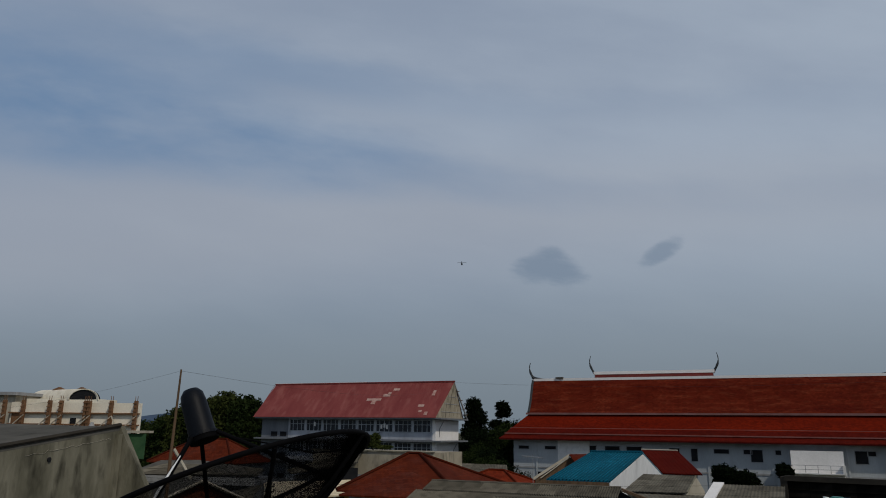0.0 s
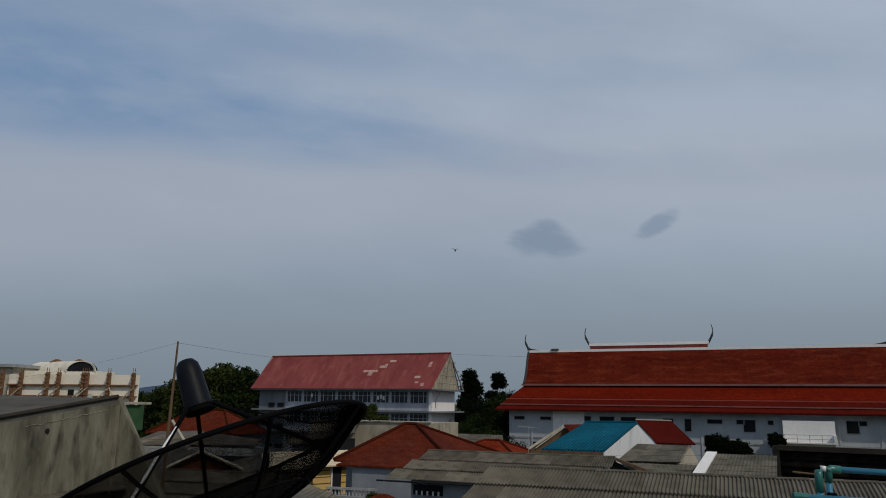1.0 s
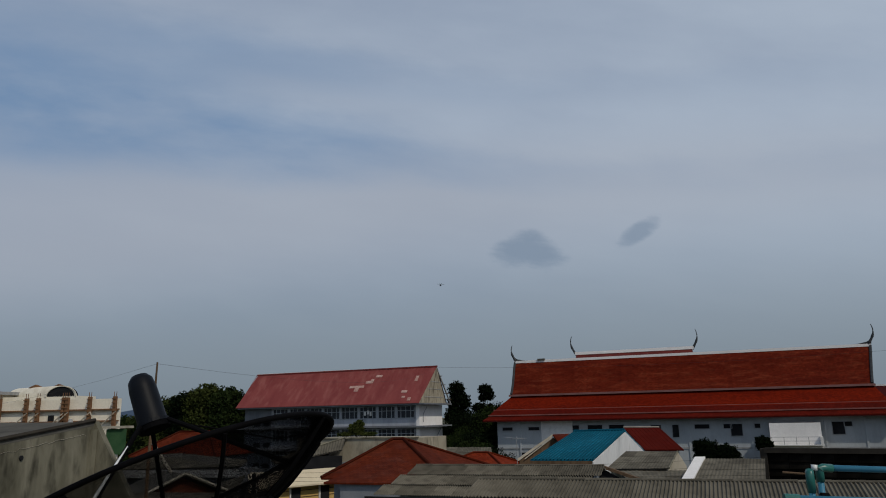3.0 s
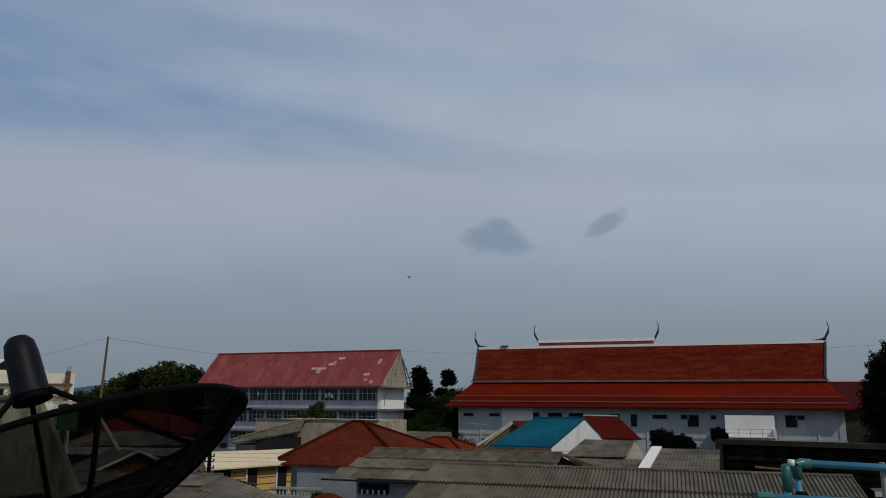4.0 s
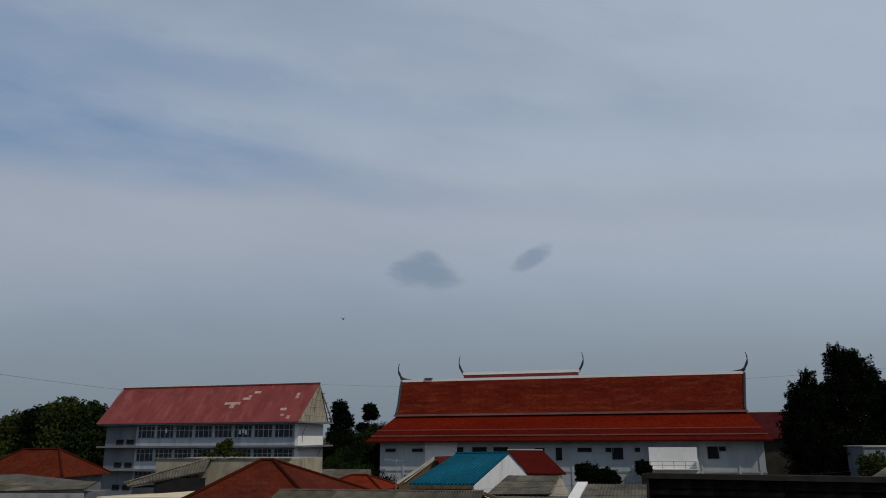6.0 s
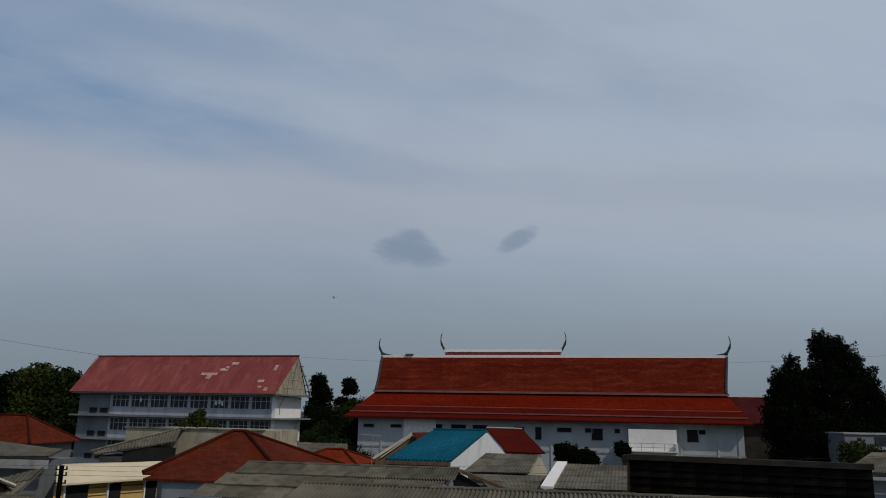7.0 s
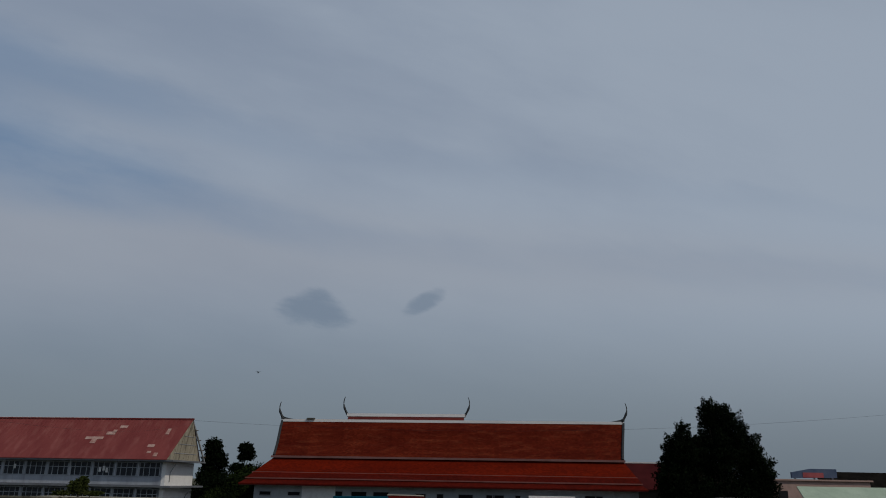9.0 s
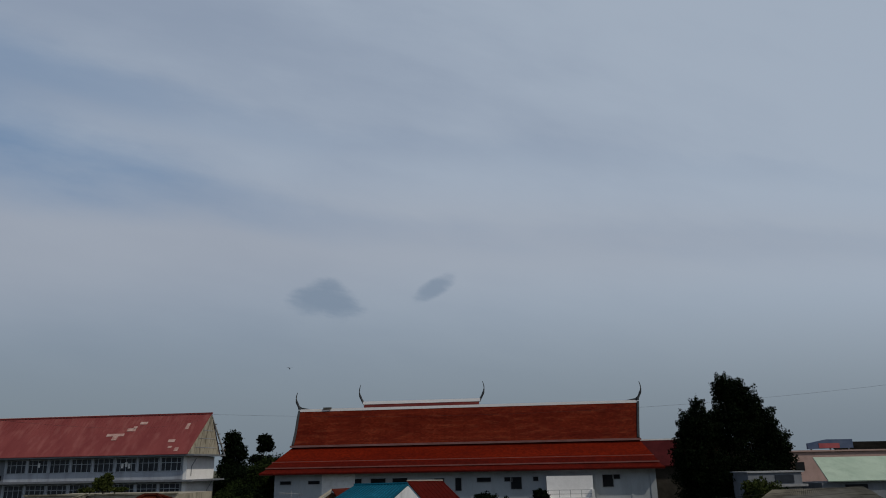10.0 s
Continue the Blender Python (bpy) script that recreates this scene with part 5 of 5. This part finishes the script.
# ---- near left: concrete gable, building site, pole ----
def build_left():
    g = thing("concrete_gable_house", 0, 0, 0, 0, "house with bare stained concrete wall and grey roof", "house")
    bm = bmesh.new()
    a, b, c = (-9.3, 12.0), (-8.4, 17.2), (-7.15, 17.2)
    def wall(bm, p, q, z0, zp, zq, th):
        d = (Vector((*q, 0)) - Vector((*p, 0))).normalized()
        n = Vector((d.y, -d.x, 0)) * th
        v = [bm.verts.new(x) for x in ((*p, z0), (*q, z0), (*q, zq), (*p, zp))]
        w = [bm.verts.new(Vector(x) - n) for x in ((*p, z0), (*q, z0), (*q, zq), (*p, zp))]
        bm.faces.new(v)
        bm.faces.new(w[::-1])
        for i in range(4):
            j = (i + 1) % 4
            bm.faces.new((v[i], w[i], w[j], v[j]))
    wall(bm, a, b, 0, 7.0, 7.68, 0.2)
    part("wall", bm, "concrete", g, "bare stained concrete wall")
    bm = bmesh.new()
    wall(bm, b, c, 0, 7.68, 5.5, 0.2)
    part("gable_wall", bm, "concrete", g)
    part("coping", tubed([(*a, 7.02), (*b, 7.70)], 0.05, 6), "grime_and_shade", g)
    part("corner_rib", tubed([(b[0] + 0.02, b[1] - 0.05, 0), (b[0] + 0.02, b[1] - 0.05, 7.5)], 0.09, 6), "concrete", g)
    A, B = Vector((*a, 7.0)), Vector((*b, 7.68))
    side = Vector((0.985, -0.17, 0)) * 0.012
    line = []
    for k in range(26):
        q = A.lerp(B, 0.50 + 0.45 * k / 25) + side
        q.z -= 0.24 + 0.06 * noise.noise((k * 0.9, 3, 0)) + 0.012 * (25 - k) / 25
        line.append(q)
    part("plaster_crack", tubed(line, [0.002 + 0.007 * abs(noise.noise((k * 1.7, 0, 5))) for k in range(26)], 5), "concrete_pale", g, "pale line of patched plaster")
    part("drain_hole", tubed([A.lerp(B, 0.62) + Vector((-0.05, 0.0, -0.42)), A.lerp(B, 0.62) + side * 2 + Vector((0, 0, -0.42))], 0.05, 10), "dark", g)
    part("roof", slab_poly(bmesh.new(), [(*a, 7.0), (*b, 7.66), (-15.0, 21.0, 7.72), (-17.0, 16.0, 7.2)], 0.08), "fibre_far", g, "grey sheet roof")

    low = sheet_roof("low_sheet_roof", -11.6, 15.0, 78, 3.2, 3.0, 6.15, 0.5, 3, 0.177, 0.024, 3, "low grey corrugated roof against the concrete wall", 0.5, "concrete")
    s = thing("building_site", -38.5, 56.0, 0, -2, "unfinished cream building with bare columns and an arched roof", "building")
    part("wall", boxed(-0.2, 10.5, 0.4, 0.8, 0, 9.45), "unfinished", s, "cream block wall")
    part("side_block", boxed(-7, -0.4, 1.0, 6, 0, 10.0), "concrete_pale", s, "grey neighbouring block")
    part("side_roof", boxed(-7.3, -0.1, 0.6, 6.3, 10.0, 10.25), "slab", s)
    part("brick_panel", boxed(0.0, 0.95, 0.3, 0.4, 7.4, 8.6), "rust", s, "bare brown brick panel")
    for z in (7.75, 8.6):
        part("beam", boxed(-0.2, 10.6, 0.15, 0.42, z, z + 0.10), "rust", s)
    for u in (-0.5, 1.1, 3.3, 4.25, 6.3, 6.6, 8.4, 10.4):
        col = part("column", boxed(u - 0.10, u + 0.10, -0.1, 0.2, 0, 9.6), "rust", s, "bare brown column with rebar stubs")
        for k in (-0.08, 0.08):
            part("rebar", tubed([(u + k, 0.05, 9.6), (u + k * 1.2, 0.05, 9.95)], 0.025, 5), "rust", col)
        for k in range(7):
            part("clamp", boxed(u - 0.15, u + 0.15, -0.16, -0.1, 7.6 + k * 0.3, 7.66 + k * 0.3), "rust", col)
        part("brace", tubed([(u + 0.15, -0.05, 8.5), (u - 0.85, -0.35, 7.4)], 0.045, 5), "concrete_pale", s)
    part("brace", tubed([(8.5, -0.05, 8.5), (9.4, -0.35, 7.3)], 0.045, 5), "concrete_pale", s)
    part("window", boxed(4.95, 5.4, 0.32, 0.4, 7.6, 8.3), "dark", s, "dark window opening")
    part("tarp", tubed([(6.95, 0.1, 7.3), (6.95, 0.1, 7.7), (6.95, 0.1, 8.0)], [0.2, 0.24, 0.1], 8), "slab", s, "grey bundle of sacking")
    arc = [(1.25 * math.cos(k * math.pi / 14), 0.80 * math.sin(k * math.pi / 14)) for k in range(15)]
    pts = [(4.7 + q[0], 9.75 + q[1]) for q in arc]
    # shade inside the arch drawn as a dark end panel
    part("arch_end", prism(bmesh.new(), pts, "y", 2.2, 2.4), "dark", s, "open end of the arched roof, shade as a dark panel")
    bm = bmesh.new()
    outer = [(4.7 + q[0] * 1.05, 9.75 + q[1] * 1.07) for q in arc]
    for p0, p1, q0, q1 in zip(outer, outer[1:], pts, pts[1:]):
        vs = [bm.verts.new(v) for v in ((p0[0], 2.1, p0[1]), (p1[0], 2.1, p1[1]), (p1[0] - 5.2, 4.6, p1[1]), (p0[0] - 5.2, 4.6, p0[1]))]
        ws = [bm.verts.new(v) for v in ((q0[0], 2.1, q0[1]), (q1[0], 2.1, q1[1]), (q1[0] - 5.2, 4.6, q1[1]), (q0[0] - 5.2, 4.6, q0[1]))]
        bm.faces.new(vs)
        bm.faces.new(ws[::-1])
        bm.faces.new((vs[0], vs[1], ws[1], ws[0]))
    part("arched_roof", bm, "unfinished", s, "cream arched roof sheet")
    for u in (1.4, 3.4):
        part("vault_ornament", prism(bmesh.new(), [(u - 0.6, 10.58), (u, 10.82), (u + 0.6, 10.58)], "y", 3.6, 3.9), "rust", s)
    part("arch_plinth", boxed(-0.3, 6.0, 2.2, 4.8, 0, 9.8), "unfinished", s)
    part("net", boxed(10.5, 12.0, -1.0, -0.9, 5.4, 7.2), "net", s, "green safety net")
    part("platform", boxed(10.2, 11.9, -1.2, 0.3, 7.25, 7.42), "concrete_pale", s)

    p = thing("wooden_pole", -10.3, 24.0, 0, 0, "tall thin weathered pole with slack wires", "pole")
    part("shaft", tubed([(-0.06, 0, 0), (0, 0, 6.5), (0.08, 0, 9.5)], [0.075, 0.055, 0.03]), "wood", p)
    part("brace", tubed([(0.1, 0, 7.0), (0.75, 0, 6.1)], 0.05, 6), "concrete_pale", p)
    u = thing("utility_pole", -17.23, 55.65, -1.14, 0, "short dark utility pole with insulators", "pole", size=1.15)
    part("shaft", tubed([(0, 0, 0), (0, 0, 4.35)], 0.13), "black_metal", u)
    for z in (3.4, 3.8, 4.1):
        part("cross_arm", boxed(-0.3, 0.3, -0.05, 0.05, z, z + 0.06), "black_metal", u)
        for k in (-0.27, 0.27):
            part("insulator", tubed([(k, 0, z + 0.06), (k, 0, z + 0.2)], 0.05, 6), "finial", u)
    an = thing("tv_antenna", 2.1, 66.0, 0, 10, "thin rooftop television antenna with short bars", "antenna")
    part("mast", tubed([(0, 0, 0), (0, 0, 5.9)], 0.025, 6), "slab", an)
    part("boom", tubed([(-0.9, 0, 5.75), (0.9, 0, 5.6)], 0.02, 6), "slab", an)
    for k in range(9):
        part("element", tubed([(-0.85 + k * 0.21, -0.3, 5.75 - k * 0.018), (-0.85 + k * 0.21, 0.3, 5.75 - k * 0.018)], 0.02, 5), "slab", an)
        part("drop", tubed([(-0.85 + k * 0.21, 0, 5.62 - k * 0.018), (-0.85 + k * 0.21, 0, 5.86 - k * 0.018)], 0.016, 5), "slab", an)

    def wire(p0, p1, sag, r=0.003):
        pts = []
        for k in range(17):
            q = Vector(p0).lerp(Vector(p1), k / 16)
            q.z -= sag * 4 * (k / 16) * (1 - k / 16)
            pts.append(q)
        w = tagged(part("overhead_wire", tubed(pts, r, 5), "wire"), "thin slack overhead wire against the sky", "wire", "overhead wires")
        return w
    wire((-10.22, 24, 9.45), (-60, 62, 11.5), 2.0)
    wire((-10.22, 24, 9.45), (-7.7, 108, 14.4), 1.2, 0.004)
    wire((-7.6, 106, 14.4), (100, 80, 19.2), 2.6, 0.010)
    # low service lines from the utility pole over the near roofs
    for z, far, sag in ((3.3, 5.0, 0.5), (3.6, 5.35, 0.6), (3.85, 5.7, 0.4)):
        wire((-17.2, 55.5, z), (40, 50.5, far), sag, 0.008)
        wire((-17.2, 55.5, z), (-42, 62, far - 0.6), 0.5, 0.008)


# ---- own roof terrace: dish and pipe frame ----
def build_terrace():
    t = boxed(-3.0, 4.0, -3.0, 7.4, 5.75, 6.0)
    tagged(part("terrace_slab", t, "concrete"), "flat concrete terrace of the house below", "terrace", kind="structure")
    tagged(part("terrace_house_wall", boxed(-2.9, 3.9, -2.9, 7.3, 0, 5.75), "concrete"), "plain concrete wall under the terrace", "wall", kind="structure")


def build_dish():
    axis = Vector((-0.438, 0.116, 1.0)).normalized()
    side = Vector((0.93, 0.37, 0.0)) - axis * axis.dot(Vector((0.93, 0.37, 0.0)))
    side.normalize()
    other = axis.cross(side)
    R, depth = 0.64, 0.24
    rim_c = Vector((-0.763, 3.952, 7.370))
    d = thing("satellite_dish", rim_c.x, rim_c.y, 6.0, 0, "large black mesh satellite dish with feed on struts", "satellite dish")
    base = Vector((rim_c.x, rim_c.y, 6.0))
    rot = Matrix((side, other, axis)).transposed()
    def P(x, y, z):
        return rot @ Vector((x, y, z)) * 1.06 + rim_c - base
    # rim
    bm = bmesh.new()
    n = 64
    tube(bm, [P(R * math.cos(k * math.tau / n), R * math.sin(k * math.tau / n), 0) for k in range(n + 1)], 0.0105, 8)
    part("rim", bm, "black_metal", d, "thick black rim", True)
    # woven mesh skin as fine wires
    def bowl(r):
        return -depth * (1 - (r / R) ** 2)
    for k in range(8):
        a = (k + 0.35) * math.tau / 8
        bm = tubed([P(r * math.cos(a), r * math.sin(a), bowl(r) - 0.01) for r in (0.08, 0.2, 0.34, 0.46, 0.56, R)], 0.0085, 6)
        part("rib", bm, "black_metal", d)
    bm = bmesh.new()
    for r in (0.33,):
        tube(bm, [P(r * math.cos(k * math.tau / 48), r * math.sin(k * math.tau / 48), bowl(r) - 0.01) for k in range(49)], 0.007, 5)
    part("hoop", bm, "black_metal", d)
    V, F = [], []
    def strip(p, q, w):
        dirn = (q - p).normalized()
        s = dirn.cross(axis).normalized() * w
        i = len(V)
        V.extend([p - s, p + s, q + s, q - s])
        F.append((i, i + 1, i + 2, i + 3))
    step, w = 0.0018, 0.00074
    m = int(R / step)
    for k in range(-m, m + 1):
        c = k * step
        h = math.sqrt(max(0, R * R - c * c))
        segs = max(2, int(h / 0.06))
        for flip in (0, 1):
            prev = None
            for j in range(2 * segs + 1):
                e = -h + h * j / segs
                x, y = (c, e) if flip else (e, c)
                q = P(x, y, bowl(math.hypot(x, y)) + (0.001 if flip else 0))
                if prev is not None:
                    strip(prev, q, w)
                prev = q
    me = bpy.data.meshes.new("mesh_skin")
    me.from_pydata([tuple(v) for v in V], [], F)
    me.materials.append(M["black_metal"])
    ob = new("mesh_skin", me)
    ob.parent = d
    ob["label"] = "see-through black expanded mesh"
    part("hub", tubed([P(0, 0, -depth - 0.06), P(0, 0, -depth + 0.01)], 0.13, 20), "black_metal", d)
    part("mast", tubed([Vector((0.05, 0.1, 0)), Vector((0.05, 0.1, 0.9)), P(0, 0, -depth - 0.05)], 0.035, 12), "steel", d)
    # feed struts to the rim
    top = 0.256
    for a in (3.79, 1.69, -0.40):
        part("strut", tubed([P(0.46 * math.cos(a), 0.46 * math.sin(a), bowl(0.46)), P(0.06 * math.cos(a), 0.06 * math.sin(a), top)], 0.010, 8), "black_metal", d)
    a = 3.83
    part("white_cable", tubed([P(0.48 * math.cos(a), 0.48 * math.sin(a), bowl(0.46)), P(0.25 * math.cos(a) - 0.01, 0.25 * math.sin(a), 0.08), P(0.07 * math.cos(a), 0.07 * math.sin(a), top - 0.01)], 0.0058, 8), "pvc_white", d, "white coaxial cable", True)
    feed = part("feed_plate", tubed([P(0, 0, top - 0.02), P(0, 0, top + 0.002)], 0.064, 24), "black_metal", d)
    cover = part("feed_cover", tubed([P(0, 0, top + 0.0), P(0, 0, top + 0.01), P(0, 0, top + 0.15), P(0, 0, top + 0.19), P(0, 0, top + 0.21), P(0, 0, top + 0.217)], [0.062, 0.060, 0.056, 0.050, 0.034, 0.01], 28), "lnb", d, "matt black plastic feed cover", True)
    part("cover_lip", tubed([P(0, 0, top + 0.0), P(0, 0, top + 0.012)], 0.067, 28), "lnb", cover)
    part("feed_cable", tubed([P(0.05, 0.02, top), P(0.2, 0.1, 0.2), P(0.45, 0.2, 0.08), P(0.7, 0.2, 0.02)], 0.004, 6), "black_metal", d)


def build_pipes():
    p = thing("pipe_frame", 1.713, 3.891, 6.0, 0, "blue plastic pipe frame with dark green elbows", "pipe frame")
    z = 1.414
    part("post", tubed([(0.026, 0, 0), (0.026, 0, z - 0.02)], 0.0115, 12), "pvc", p, smooth=True)
    part("post", tubed([(-0.022, -0.03, 0), (-0.022, -0.03, z - 0.03)], 0.0115, 12), "pvc", p, smooth=True)
    part("elbow", tubed([(0.026, 0, z - 0.05), (0.026, 0, z - 0.015), (0.026, 0, z - 0.004), (0.038, 0, z), (0.075, 0.005, z - 0.003)], 0.0150, 12), "pvc_green", p, "dark green elbow", True)
    part("elbow", tubed([(-0.022, -0.03, z - 0.085), (-0.022, -0.03, z - 0.03), (-0.021, -0.028, z - 0.018), (-0.018, -0.02, z - 0.010)], 0.0150, 12), "pvc_green", p, "dark green elbow", True)
    part("cap", tubed([(0.004, -0.01, z - 0.008), (0.006, -0.01, z + 0.012)], 0.011, 10), "pvc_white", p, "white pipe end", True)
    part("top_rail", tubed([(0.07, 0.005, z - 0.002), (1.2, 0.12, z - 0.06)], 0.0115, 12), "pvc", p, smooth=True)
    part("lower_rail", tubed([(-0.12, -0.05, z - 0.100), (0.9, 0.0, z - 0.147)], 0.0105, 12), "pvc", p, smooth=True)
    part("tee", tubed([(-0.131, -0.05, z - 0.098), (-0.076, -0.045, z - 0.101)], 0.0135, 12), "pvc_green", p, "dark green tee")
    part("tee_leg", tubed([(-0.120, -0.05, z - 0.102), (-0.120, -0.05, 0)], 0.0105, 12), "pvc", p, smooth=True)
    part("clamp", tubed([(0.012, -0.02, z - 0.105), (0.040, -0.02, z - 0.107)], 0.0195, 12), "black_metal", p, "black clamp")
    part("grey_post", tubed([(0.33, 0.05, z + 0.0), (0.33, 0.05, 0)], 0.0085, 12), "slab", p)
    part("rear_rail", tubed([(-0.09, 0.05, z - 0.018), (0.02, 0.02, z - 0.026)], 0.004, 8), "wood", p)


# ---- helicopter ----
def build_helicopter():
    h = thing("helicopter", 0, 0, 0, 0, "small dark helicopter flying away in the distance", "helicopter")
    part("fuselage", tubed([(0, 2.6, -0.3), (0, 2.1, 0), (0, 0.8, 0.15), (0, -1.0, 0.1), (0, -2.0, 0.2)], [0.2, 0.85, 1.15, 1.0, 0.4], 12), "finial", h, smooth=True)
    part("tail_boom", tubed([(0, -1.8, 0.2), (0, -6.2, 0.6)], [0.35, 0.15], 8), "finial", h)
    part("tail_fin", boxed(-0.06, 0.06, -6.6, -5.8, 0.3, 2.0), "finial", h)
    part("mast", tubed([(0, 0.2, 1.1), (0, 0.2, 1.9)], 0.15, 8), "finial", h)
    for s in (-1, 1):
        part("skid", tubed([(s * 1.1, -1.6, -1.6), (s * 1.1, 1.8, -1.6)], 0.08, 6), "finial", h)
        part("skid_leg", tubed([(s * 0.6, 0, -0.7), (s * 1.1, 0, -1.6)], 0.06, 6), "finial", h)
    bm = box(bmesh.new(), -6.2, 6.2, -0.25, 0.25, 1.85, 2.1)
    box(bm, -0.25, 0.25, -6.2, 6.2, 1.86, 2.09)
    r = part("rotor", bm, "finial", h)
    return h, r


build_ground()
build_hall()
build_school()
build_trees()
build_houses()
build_left()
build_terrace()
build_dish()
build_pipes()
heli, rotor = build_helicopter()


def motions():
    # direction (x/y, z/y) and distance ahead, time by time
    way = ((0, -0.0700, 0.2270, 980), (1, -0.0735, 0.2070, 1060), (2, -0.0735, 0.1905, 1135), (3, -0.0720, 0.1760, 1210), (4, -0.0695, 0.1655, 1285), (5, -0.0650, 0.1570, 1360),
           (6, -0.0590, 0.1530, 1430), (7, -0.0500, 0.1490, 1500), (8, -0.0372, 0.1415, 1570), (9, -0.0168, 0.1315, 1635), (10, 0.0060, 0.1260, 1700))
    walk(heli, [(t, pose(u * d + 1, d, v * d + 7.5, -6, 0, -3 * t)) for t, u, v, d in way])
    walk(rotor, [(t / 5, pose(0, 0, 0, 0, 0, 80 * t)) for t in range(51)])


motions()
